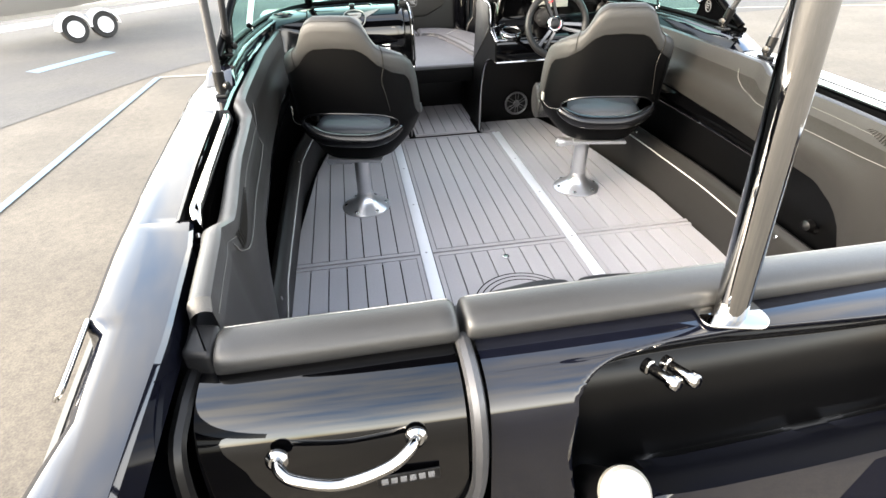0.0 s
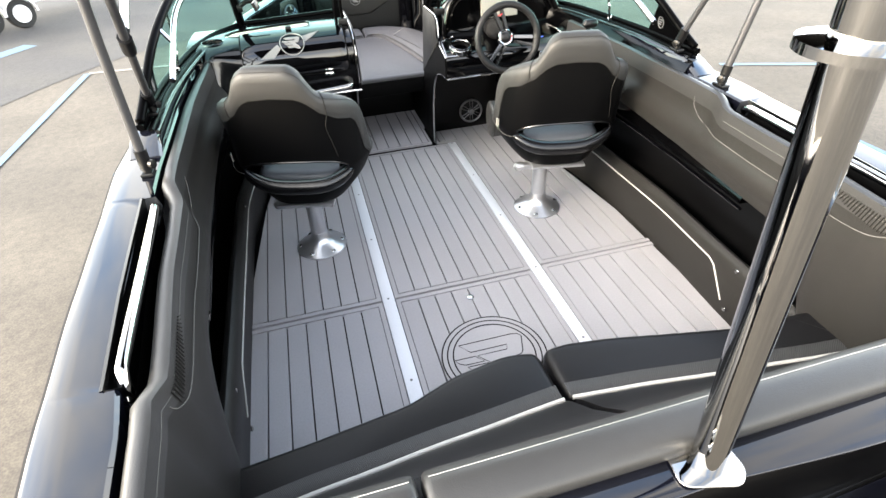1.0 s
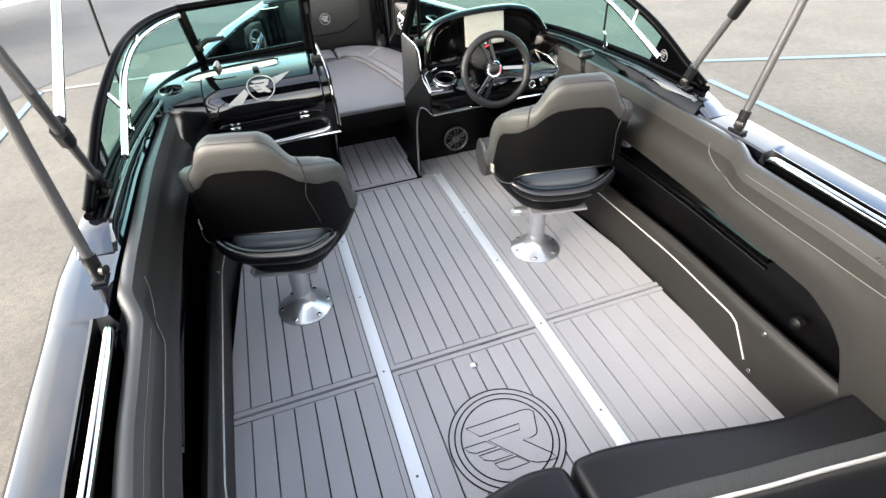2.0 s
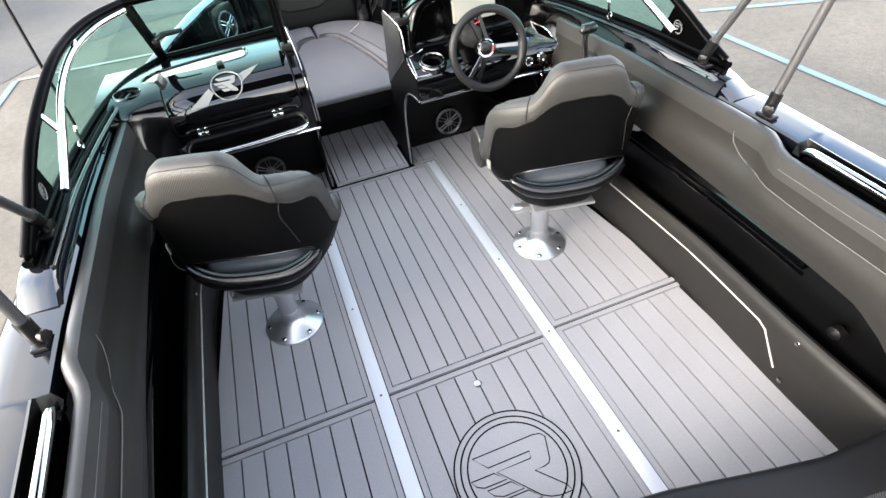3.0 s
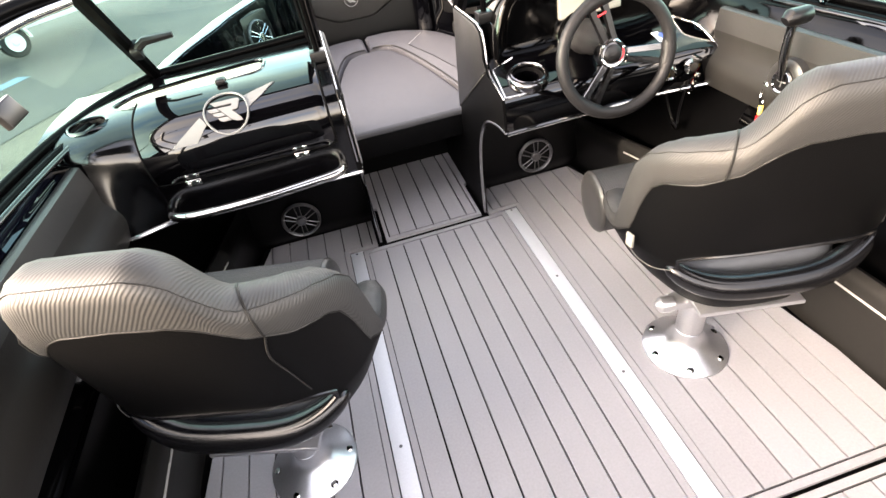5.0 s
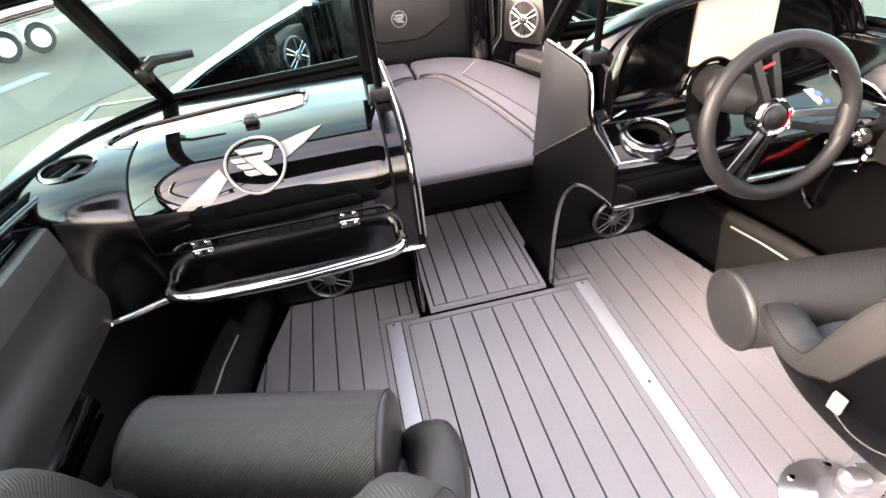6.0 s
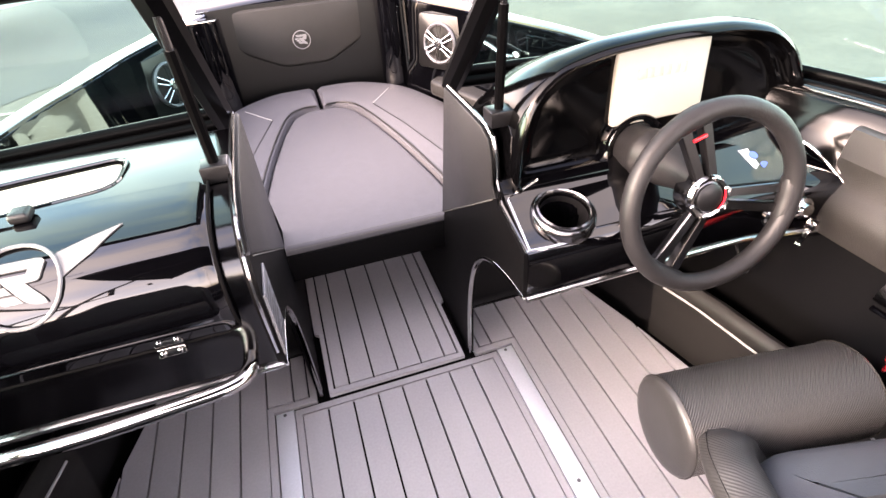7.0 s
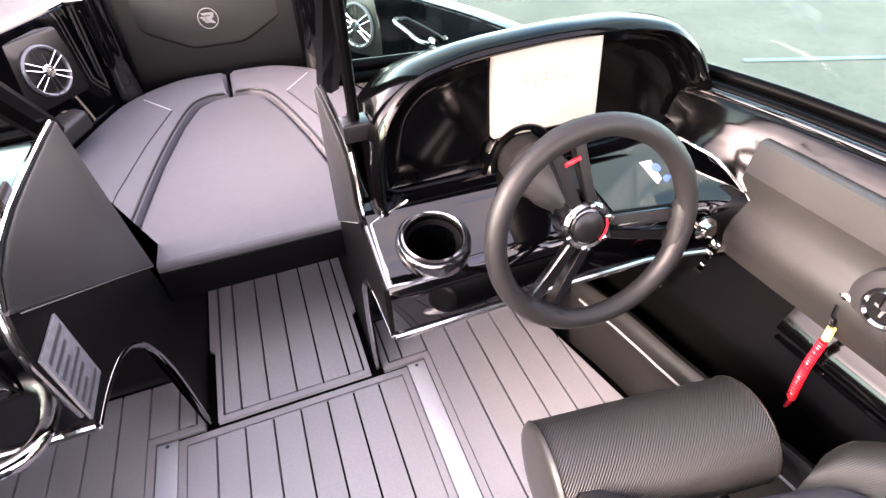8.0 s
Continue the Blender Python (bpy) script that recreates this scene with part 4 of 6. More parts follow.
def speaker(at, normal, label, group, size=0.088, material=CHROME):
    sp = thing("speaker", label, "speaker", group=group)
    m = facing(at, normal)
    if material is CHROME:
        part("mount_plate", pillow(rounded([(-0.11, -0.10), (0.11, -0.10), (0.11, 0.105), (-0.11, 0.105)], 0.02), -0.03, 0.0, 0.004, m), PIT, sp)
    part("rim", lathe([(size, 0), (size, 0.008), (size * 0.93, 0.014), (size * 0.86, 0.010), (size * 0.84, 0.002)], 40, m, cap=False), GREYMETAL, sp)
    part("cone", lathe([(size * 0.86, 0.002), (size * 0.5, -0.006 + 0.008), (0.01, 0.002)], 32, m), PLASTIC, sp)
    part("hub", lathe([(size * 0.26, 0.004), (size * 0.26, 0.016), (size * 0.2, 0.021), (0.004, 0.022)], 24, m), material, sp)
    for k in range(6):
        a = math.radians(60 * k + 30)
        for d in (-0.07, 0.07):
            c, s_ = math.cos(a), math.sin(a)
            p = [Vector((size * (u * c - d * s_ * (1 + u)), size * (u * s_ + d * c * (1 + u)), 0.014)) for u in (0.2, 0.55, 0.9)]
            b = tube([m @ q for q in p], size * 0.028, 6)
            part("spoke", b, material, sp)
    return sp


speaker((0.50, 2.36, 0.60), (-0.80, -0.58, 0.12), "black-rimmed speaker with silver spokes in the bow wall", "bow speakers", 0.078)
speaker((-0.50, 2.36, 0.60), (0.80, -0.58, 0.12), "black-rimmed speaker with silver spokes in the bow wall", "bow speakers", 0.078)

bh = thing("bow_grab_handle", "small polished chrome grab handle on the bow side wall", "handle")
part("bar", tube(curve([(0.612, 2.16, 0.655), (0.588, 2.155, 0.662), (0.578, 2.13, 0.66), (0.592, 2.06, 0.652), (0.605, 2.0, 0.642), (0.622, 1.975, 0.637), (0.648, 1.975, 0.632)], 6), 0.008, 10), CHROME, bh)
for p in ((0.615, 2.16, 0.655), (0.648, 1.975, 0.632)):
    part("foot", lathe([(0.018, -0.006), (0.018, 0.004), (0.011, 0.008)], 16, facing(p, (-0.9, -0.35, 0.1))), CHROME, bh)

# ---- consoles ----
for s in (-1, 1):
    # sloping bulkhead in the footwell
    b = part("bulkhead", skin([[(s * 0.233, y, z), (s * 0.95, y, z)] for y, z in ((1.53, -0.03), (1.51, 0.0), (1.475, 0.04), (1.462, 0.08), (1.455, 0.42), (1.36, 0.7))], closed=False), PIT)
    tagged(b, "glossy black sloping bulkhead of the footwell", "bulkhead", kind="structure")
    speaker((s * 0.502, 1.452, 0.13), (0, -1, 0.03), "dark-grilled speaker with a grey hub in the footwell bulkhead", "footwell speakers", 0.077, GREYMETAL)
    # walk-through side panel
    wp = thing("walkthrough_panel", "black moulded side panel of the walk-through with chrome edge trim", "panel", group="walk-through panels")
    arch = [(0.996, 0.522), (1.05, 0.518), (1.10, 0.509), (1.157, 0.49), (1.215, 0.452), (1.272, 0.375), (1.305, 0.26), (1.318, 0.13), (1.322, 0.012)]
    edge = [(1.42, 0.786), (1.30, 0.788), (1.20, 0.787), (1.165, 0.775), (1.15, 0.74), (1.145, 0.69), (1.12, 0.655), (1.002, 0.622)]
    if s < 0:
        # on the port side it follows the glovebox
        edge = [(1.42, 0.806), (1.34, 0.808), (1.22, 0.808), (1.15, 0.806), (1.09, 0.799), (1.04, 0.784), (1.008, 0.758), (0.990, 0.722), (0.983, 0.68), (0.986, 0.63), (0.992, 0.56)]
    poly = edge + arch + [(1.84, 0.012), (1.84, 0.30), (1.508, 0.30)]
    bm = bmesh.new()
    lo_ = [bm.verts.new((s * HX, y, z)) for y, z in poly]
    hi_ = [bm.verts.new((s * (HX + 0.014), y, z)) for y, z in poly]
    bm.faces.new(lo_), bm.faces.new(hi_)
    for i in range(len(poly)):
        j = (i + 1) % len(poly)
        bm.faces.new((lo_[i], lo_[j], hi_[j], hi_[i]))
    bmesh.ops.triangulate(bm, faces=[f for f in bm.faces if len(f.verts) > 4])
    bmesh.ops.recalc_face_normals(bm, faces=bm.faces)
    part("panel", bm, SHELL, wp)
    # upholstered upper part above a stitched diagonal seam
    up_ = (edge[:7] + [(1.0, 0.755)] if s < 0 else edge[:6] + [(1.125, 0.668)]) + [(1.497, 0.405)]
    up_ = [(1.3 + (y - 1.3) * 0.995, 0.64 + (z - 0.64) * 0.985) for y, z in up_]
    part("upholstery", skin([[(s * (HX - d), 1.3 + (y - 1.3) * f, 0.66 + (z - 0.66) * f) for y, z in up_] for d, f in ((-0.004, 1.0), (0.002, 1.0), (0.004, 0.975))]), VINYL, wp, "charcoal vinyl upper lining")
    part("seam", tube([(s * (HX - 0.0025), y, z) for y, z in ((1.49, 0.412), (1.3, 0.545), (1.02 if s < 0 else 1.14, 0.738 if s < 0 else 0.657))], 0.0012, 5), STITCH, wp)
    part("edge_trim", tube([(s * (HX + 0.008), y, z) for y, z in edge], 0.0036, 6), CHROME, wp)
    part("arch_trim", tube(curve([(s * (HX + 0.004), y, z) for y, z in arch], 3), 0.0062, 8), CHROME, wp)

# port glovebox console
gc = thing("glovebox_console", "glossy black port console with glovebox, tray and cup holder", "console")
X0, X1 = -0.965, -0.225
near_end = [(1.40, 0.785), (1.28, 0.792), (1.18, 0.793), (1.12, 0.789), (1.07, 0.778), (1.03, 0.756), (1.008, 0.725), (0.999, 0.68), (1.0, 0.60), (0.997, 0.525)]
far_end = [(1.40, 0.780), (1.28, 0.789), (1.18, 0.793), (1.10, 0.791), (1.045, 0.783), (1.008, 0.768), (0.992, 0.748), (0.984, 0.71), (0.962, 0.63), (0.938, 0.535)]


def console_ring(x):
    """The console's section at x: it swells aft where it meets the hull side."""
    k = min(1.0, max(0.0, (-x - 0.735) / 0.14))
    k = k * k * (3 - 2 * k)
    ring_ = [(0, y + (v - y) * k, z + (w - z) * k) for (y, z), (v, w) in zip(near_end, far_end)]
    return [(x, p.y, p.z) for p in curve(ring_, 4)] + [(x, 1.03 - 0.05 * k, 0.52), (x, 1.36, 0.50)]


loops = [console_ring(x) for x in [X0 - 0.01] + [-0.93 + 0.0125 * q for q in range(16)] + [-0.7, -0.6, -0.4, X1]]
gbody = part("body", skin(loops), SATIN, gc)
cut(gbody, lathe([(0.046, 0.68), (0.046, 0.85)], 36, pose(-0.866, 1.115, 0)))
TRAY = rounded([(-0.825, 1.19), (-0.745, 1.155), (-0.55, 1.20), (-0.417, 1.225), (-0.411, 1.325), (-0.60, 1.30), (-0.775, 1.26)], 0.03, 4)
cut(gbody, pillow(TRAY, 0.780, 0.85, 0.0, bottom=0.004))
# the glovebox lid rolls over from an upright face to a level top
LID = [Vector((y, z)) for _, y, z in curve([(0, 0.998, 0.632), (0, 0.990, 0.66), (0, 0.989, 0.69), (0, 0.998, 0.73), (0, 1.022, 0.764), (0, 1.060, 0.787), (0, 1.108, 0.798), (0, 1.158, 0.801)], 8)]
RUN = [0.0]
for p_, q_ in zip(LID, LID[1:]):
    RUN.append(RUN[-1] + (q_ - p_).length)


def lid(x, v, w=0.0):
    """A place on the lid: v metres up its curve, w off its face."""
    v = min(max(v, 0.0), RUN[-1] - 1e-6)
    i = next(k for k in range(len(RUN) - 1) if RUN[k + 1] > v)
    d = (LID[i + 1] - LID[i]).normalized()
    p = LID[i] + d * (v - RUN[i])
    edge_ = min(1.0, max(0.0, (x + 0.744) / 0.10), max(0.0, (-0.262 - x) / 0.03))
    w += 0.006 * (1 - (1 - edge_) ** 2)
    return Vector((x, p.x - d.y * w, p.y + d.x * w))


loops = []
SPAN = RUN[-1]
for q in range(31):
    v = SPAN * (0.5 - 0.5 * math.cos(math.pi * q / 30))
    d = min(v, SPAN - v, 0.022)
    c = 0.022 - math.sqrt(max(0.0, 0.022 ** 2 - (0.022 - d) ** 2))
    xl, xr = -0.744 + c, -0.264 - c
    row = [lid(xl, v, -0.012), lid(xl, v, -0.003)] + [lid(x, v) for x in [xl + 0.003 + (xr - xl - 0.006) * (0.5 - 0.5 * math.cos(math.pi * p / 26)) for p in range(27)]] + [lid(xr, v, -0.003), lid(xr, v, -0.012)]
    if q == 0:
        loops.append([lid(p.x, 0.0, -0.012) for p in row])
    loops.append(row)
    if q == 30:
        loops.append([lid(p.x, SPAN, -0.012) for p in row])
dr = part("glovebox_door", skin(loops, closed=False), GEL, gc, "glossy black rounded glovebox lid with a pale logo")
gap = [lid(-0.744, SPAN * (1 - k / 24), 0.0) for k in range(25)] + [lid(-0.744 + 0.48 * k / 16, 0.0, 0.0) for k in range(1, 17)] + [lid(-0.264, SPAN * k / 24, 0.0) for k in range(1, 25)]
part("lid_gap", tube(gap, 0.0026, 6), GROOVE, gc, "dark gap round the lid")
BADGE = (-0.510, 0.150)
badge(dr, pose(*BADGE, 0), 0.055, PALE)
for wing in ([(-0.155, -0.058), (-0.120, -0.058), (-0.090, -0.058), (-0.055, -0.022), (-0.067, -0.002), (-0.110, -0.030)], [(0.057, -0.003), (0.045, 0.030), (0.088, 0.045), (0.133, 0.060), (0.095, 0.022)]):
    part("emblem_wing", pillow([(BADGE[0] + x, BADGE[1] + y) for x, y in wing], 0.0, 0.002, 0, None, seg=1, bottom=0), PALE, dr, smooth=0)
for ob in dr.children:
    # lay the emblem on the rounded lid
    bm = bmesh.new()
    bm.from_mesh(ob.data)
    for k in range(30):
        bmesh.ops.bisect_plane(bm, geom=bm.verts[:] + bm.edges[:] + bm.faces[:], plane_co=(0, 0.06 + 0.006 * k, 0), plane_no=(0, 1, 0))
    for vert in bm.verts:
        vert.co = lid(vert.co.x, vert.co.y, vert.co.z + 0.0005)
    bm.to_mesh(ob.data)
    bm.free()


def on_lid(x, v, w=0.0):
    p, q = lid(x, v, w), lid(x, v + 0.004, w)
    return facing(p, (q - p).cross(Vector((-1, 0, 0))), q - p)


part("latch", pillow(rounded([(-0.014, -0.016), (0.014, -0.016), (0.014, 0.014), (-0.014, 0.014)], 0.005), 0.0, 0.016, 0.006, on_lid(-0.516, SPAN - 0.016)), PLASTIC, dr)
for x in (-0.654, -0.365):
    hm = facing((x, 0.992, 0.634), (0, -0.98, 0.2))
    h = part("hinge", merge(pillow([(-0.020, -0.018), (0.020, -0.018), (0.020, -0.002), (-0.020, -0.002)], -0.004, 0.006, 0.003, hm), pillow([(-0.020, 0.002), (0.020, 0.002), (0.020, 0.018), (-0.020, 0.018)], -0.004, 0.008, 0.003, hm)), STEEL, gc, "small polished steel hinge")
    for a in (-0.012, 0.012):
        for c_ in (-0.010, 0.010):
            part("screw", lathe([(0.0042, 0.004), (0.0042, 0.008), (0.002, 0.010)], 8, hm @ pose(a, c_, 0)), STEEL, h)
rail = curve([(-0.268, 1.000, 0.560), (-0.270, 0.962, 0.568), (-0.296, 0.938, 0.568), (-0.386, 0.931, 0.564), (-0.506, 0.928, 0.559), (-0.646, 0.931, 0.558), (-0.714, 0.938, 0.562), (-0.738, 0.962, 0.560), (-0.743, 1.000, 0.552)], 6)
part("grab_bar", tube(rail, 0.0125, 12), STEEL, gc, "polished stainless grab bar")
part("lower_trim", tube([Vector(console_ring(x)[-3]) + Vector((0, -0.003, 0)) for x in (-0.222, -0.4, -0.6, -0.74, -0.77, -0.79, -0.81, -0.83, -0.85, -0.87, -0.89, -0.91)], 0.006, 8), CHROME, gc, "chrome edge trim")
rim = [(x, y, 0.793) for x, y in inset(TRAY, -0.006)]
part("tray_rim", tube(rim, 0.0035, 8, closed=True), GEL, gc)
part("tray_liner", pillow(inset(TRAY, 0.004), 0.7795, 0.7885, 0.0015, bottom=0), CREAM, gc, "pale cream liner of the tray")
ch = part("cup_holder", lathe([(0.0445, -0.004), (0.0455, 0.003), (0.049, 0.0045), (0.053, 0.002), (0.055, -0.002)], 36, pose(-0.866, 1.115, 0.790), cap=False), GEL, gc, "glossy black cup holder rim")
part("cup_liner", lathe([(0.045, -0.002), (0.042, -0.085), (0.02, -0.088), (0.001, -0.088)], 32, pose(-0.866, 1.115, 0.790), cap=False), PLASTIC, ch)
lab = part("safety_label", slab(-0.0, 0.004, -0.042, 0.042, -0.066, 0.066, 0.001, pose(-0.217, 1.028, 0.62, 0, 0, 0)), CLEAR, gc, "grey printed safety plate with plain bars")
for k in range(7):
    part("printed_bar", slab(0.0042, 0.0048, -0.035, 0.035 - 0.014 * (k % 3), 0.046 - k * 0.0165, 0.053 - k * 0.0165, 0.0002, pose(-0.217, 1.028, 0.62, 0, 0, 0)), DULLPRINT, lab)

# helm console
hc = thing("helm_console", "glossy black helm console with cowl and cup holder", "console")
prof = [(1.36, 0.70), (1.16, 0.702), (1.13, 0.695), (1.10, 0.674), (1.05, 0.651), (1.012, 0.633), (1.0, 0.622), (0.993, 0.60), (0.997, 0.518), (1.03, 0.512), (1.36, 0.50)]
hbody = part("body", skin([[(x, y - (0.03 * q if y < 1.05 else 0), z + (0.012 * q if 0.6 < z else 0)) for y, z in prof] for x, q in ((0.226, 0), (0.26, 0), (0.6, 0), (0.72, 0.2), (0.80, 0.9), (0.86, 1.6), (0.93, 2))]), GEL, hc)
cut(hbody, lathe([(0.046, 0.56), (0.046, 0.75)], 32, pose(0.318, 1.048, 0)))
cowl = [(0.240, 0.66), (0.246, 0.77), (0.272, 0.85), (0.325, 0.90), (0.42, 0.922), (0.56, 0.929), (0.70, 0.925), (0.79, 0.905), (0.85, 0.86), (0.882, 0.81), (0.905, 0.772), (0.95, 0.70), (0.95, 0.66)]
cw = rounded(cowl, 0.04, 4)
loops = []
for d, y0 in ((0.0, 1.36), (0.0, 1.28), (0.0, 1.15), (0.002, 1.122), (0.007, 1.110), (0.013, 1.106), (0.019, 1.110), (0.023, 1.120), (0.026, 1.128)):
    drop = 0.45 if y0 > 1.35 else 0.2 if y0 > 1.27 else 0.0
    loops.append([(x, y0 + (z - 0.66) * 0.06, z - drop * (z - 0.66)) for x, z in inset(cw, d)])
part("cowl", skin(loops, cap=False), DASH, hc, "glossy black instrument cowl")
loops = [[(x, y0 + (z - 0.66) * 0.06, z) for x, z in inset(cw, d)] for d, y0 in ((0.0245, 1.20), (0.0245, 1.124), (0.028, 1.142), (0.036, 1.150), (0.06, 1.153))]
part("instrument_panel", skin(loops), DASH, hc, "smooth black instrument panel")
# the cowl runs out aft into a moulded coaming under the windscreen
SWEEP_X = [(0.88, 0.895), (0.93, 0.884), (0.96, 0.872), (1.02, 0.853), (1.10, 0.833), (1.25, 0.82)]
SWEEP_Z = [(0.88, 0.60), (0.93, 0.618), (0.96, 0.648), (1.02, 0.688), (1.10, 0.700), (1.25, 0.705)]
RAIL = [(0.10, 1.000), (0.30, 1.012), (0.45, 1.012), (0.75, 0.988), (0.95, 0.955), (1.10, 0.925), (1.22, 0.870)]
loops = []
for k in range(25):
    y = 0.12 + 0.045 * k
    b = lerp_table(RAIL, y) - 0.008
    # towards the dash it sweeps down to the chrome trim line
    q = min(1.0, max(0.0, (y - 0.89) / 0.06))
    q = q * q * (3 - 2 * q)
    low_x, low_z = lerp_table(SWEEP_X, y), lerp_table(SWEEP_Z, y)
    sec = [(b, 0.776), (b - 0.014, 0.776), (b - 0.026, 0.771), (b - 0.036, 0.762)]
    for k_, (d, z) in enumerate(((0.043, 0.752), (0.049, 0.742), (0.053, 0.735), (0.056, 0.730))):
        f = (k_ + 1) / 4
        x_, z_ = b - 0.036 + (low_x - b + 0.036) * f, 0.762 + (low_z - 0.762) * (1 - (1 - f) ** 1.35)
        sec.append((b - d + (x_ - b + d) * q, z + (z_ - z) * q))
    loops.append([(x, y, z) for x, z in sec])
part("coaming", skin(loops, closed=False), DASH, hc, "glossy black coaming under the windscreen")
part("lower_trim", tube([(0.226, 0.995, 0.515), (0.5, 0.995, 0.517), (0.72, 0.989, 0.522), (0.80, 0.966, 0.53), (0.86, 0.945, 0.538)], 0.006, 8), CHROME, hc, "chrome edge trim")
part("cable", tube(curve([(0.845, 1.02, 0.525), (0.852, 1.045, 0.42), (0.862, 1.06, 0.345), (0.872, 1.09, 0.34), (0.868, 1.13, 0.40), (0.86, 1.16, 0.505)], 6), 0.004, 6), PLASTIC, hc, "thin black cable looping under the dash")
part("cable_clip", slab(-0.008, 0.008, -0.014, 0.014, -0.012, 0.012, 0.003, pose(0.863, 1.062, 0.345, 20, 0, 0)), STEEL, hc)
part("shelf_trim", tube([(0.300, 1.125, 0.690), (0.232, 1.106, 0.674), (0.230, 1.003, 0.627), (0.27, 0.998, 0.627), (0.335, 0.996, 0.629)], 0.004, 6), CHROME, hc)
ch = part("cup_holder", lathe([(0.045, 0.002), (0.046, 0.010), (0.049, 0.013), (0.052, 0.011), (0.053, 0.006), (0.056, 0.007), (0.060, 0.003), (0.062, -0.006), (0.062, -0.02)], 64, pose(0.318, 1.048, 0.658, 14, 0, 0), cap=False), DARKCHROME, hc, "smoked chrome cup holder ring")
part("cup_liner", lathe([(0.0455, 0.004), (0.042, -0.085), (0.02, -0.088), (0.001, -0.088)], 32, pose(0.318, 1.048, 0.652, 14, 0, 0), cap=False), PLASTIC, ch)
cm = facing((0.520, 1.155, 0.705), (0.0, -1, 0.12))
part("column_ring", lathe([(0.070, -0.02), (0.070, 0.012), (0.064, 0.022), (0.056, 0.020), (0.050, 0.014), (0.045, 0.014)], 48, cm), GEL, hc)
part("column", lathe([(0.047, 0.0), (0.046, 0.05), (0.049, 0.056), (0.049, 0.072), (0.044, 0.078), (0.043, 0.12), (0.036, 0.15), (0.03, 0.20)], 32, cm), VINYL, hc, "black steering column boot")
def plate(name, quad, thick, material, parent, label="", lead=0.0):
    """A flat four-cornered plate, thickened along its normal."""
    q = [Vector(p) for p in quad]
    n = (q[1] - q[0]).cross(q[3] - q[0]).normalized()
    n = n if n.y < 0 else -n
    c = sum(q, Vector()) / 4
    foot = Vector((-lead, 0, 0))
    return part(name, skin([[p - n * 0.02 + (foot if k in (0, 3) else Vector()) for k, p in enumerate(q)], [p + n * thick * 0.6 for p in q], [c + (p - c) * (1 - 0.02) + n * thick for p in q]]), material, parent, label, smooth=0)


def slope(x, y, up=0.0):
    """A place on the sloping shelf of the dash."""
    return Vector((x, y - 0.46 * up, 0.651 + (y - 1.05) * 0.46 + up))


sw = plate("switch_panel", [slope(0.612, 1.125), slope(0.815, 1.115), slope(0.845, 1.004), slope(0.640, 1.006)], 0.005, GEL, hc, lead=0.01)
plate("sticker", [slope(0.738, 1.092), slope(0.800, 1.092), slope(0.832, 1.006), slope(0.755, 1.006)], 0.0062, STICKER, sw, "pale sticker with blue print")
for x, y in ((0.762, 1.074), (0.772, 1.048), (0.782, 1.022), (0.795, 1.074), (0.806, 1.048), (0.814, 1.022)):
    part("printed_dot", lathe([(0.0095, 0.0), (0.0095, 0.001), (0.004, 0.0012)], 14, facing(slope(x, y, 0.0066), (0, -0.42, 0.91))), STICKBLUE, sw)
part("panel_trim", tube(curve([(0.826, 1.12, 0.700), (0.838, 1.07, 0.697), (0.853, 1.02, 0.688), (0.872, 0.96, 0.648), (0.876, 0.945, 0.634)], 5), 0.0030, 8), CHROME, hc)
ks = part("key_switch", lathe([(0.022, 0), (0.022, 0.008), (0.014, 0.012), (0.012, 0.02)], 20, facing((0.792, 0.956, 0.603), (-0.1, -1, 0.2))), STEEL, hc)
part("key", merge(slab(-0.002, 0.002, -0.009, 0.009, 0.0, 0.022, 0.001, pose(0.792, 0.924, 0.572, 0, 20, 0)), slab(-0.002, 0.002, -0.005, 0.005, -0.04, 0.0, 0.001, pose(0.792, 0.922, 0.572, 0, 20, 0))), STEEL, ks)
part("power_socket", lathe([(0.021, 0), (0.021, 0.007), (0.016, 0.010), (0.012, 0.006), (0.002, 0.006)], 20, facing((0.735, 0.966, 0.590), (-0.05, -1, 0.15))), STEEL, hc, "round chrome-rimmed socket")
scr = thing("screen_cover", "white plastic cover over the helm display", "display")
sp_ = Matrix.Translation((0.5645, 1.168, 0.8255)) @ pose(0, 0, 0, 84, 0, 0)
part("cover", pillow(rounded([(-0.1005, -0.072), (0.1005, -0.072), (0.1005, 0.072), (-0.1005, 0.072)], 0.006), 0.0, 0.018, 0.005, sp_), WHITE, scr)
part("mount", slab(-0.095, 0.095, -0.066, 0.066, -0.02, 0.001, 0.003, sp_), PLASTIC, scr)
for k in range(6):
    part("embossed_bar", slab(-0.055 + 0.0185 * k, -0.042 + 0.0185 * k, 0.012, 0.03, 0.018, 0.0195, 0.0006, sp_), WHITE, scr)

# steering wheel
wh = thing("steering_wheel", "black leather three-spoke steering wheel with dark chrome hub", "steering wheel")
WM = facing((0.525, 0.922, 0.707), (-0.087, -1, 0.247))
rim = tube([(0.1535 * math.cos(a), 0.1535 * math.sin(a), 0.0) for a in (2 * math.pi * k / 56 for k in range(56))], 0.0165, 14, closed=True)
bmesh.ops.transform(rim, matrix=WM, verts=rim.verts)
part("rim", rim, VINYL, wh, "black leather rim")
HM = WM @ pose(-0.010, 0.006, 0.0)
part("hub", lathe([(0.036, -0.045), (0.039, -0.02), (0.037, -0.008), (0.028, -0.002), (0.004, 0.0)], 24, HM), DARKCHROME, wh)
part("hub_cap", lathe([(0.024, -0.004), (0.024, 0.003), (0.018, 0.006), (0.003, 0.006)], 24, HM), PLASTIC, wh)
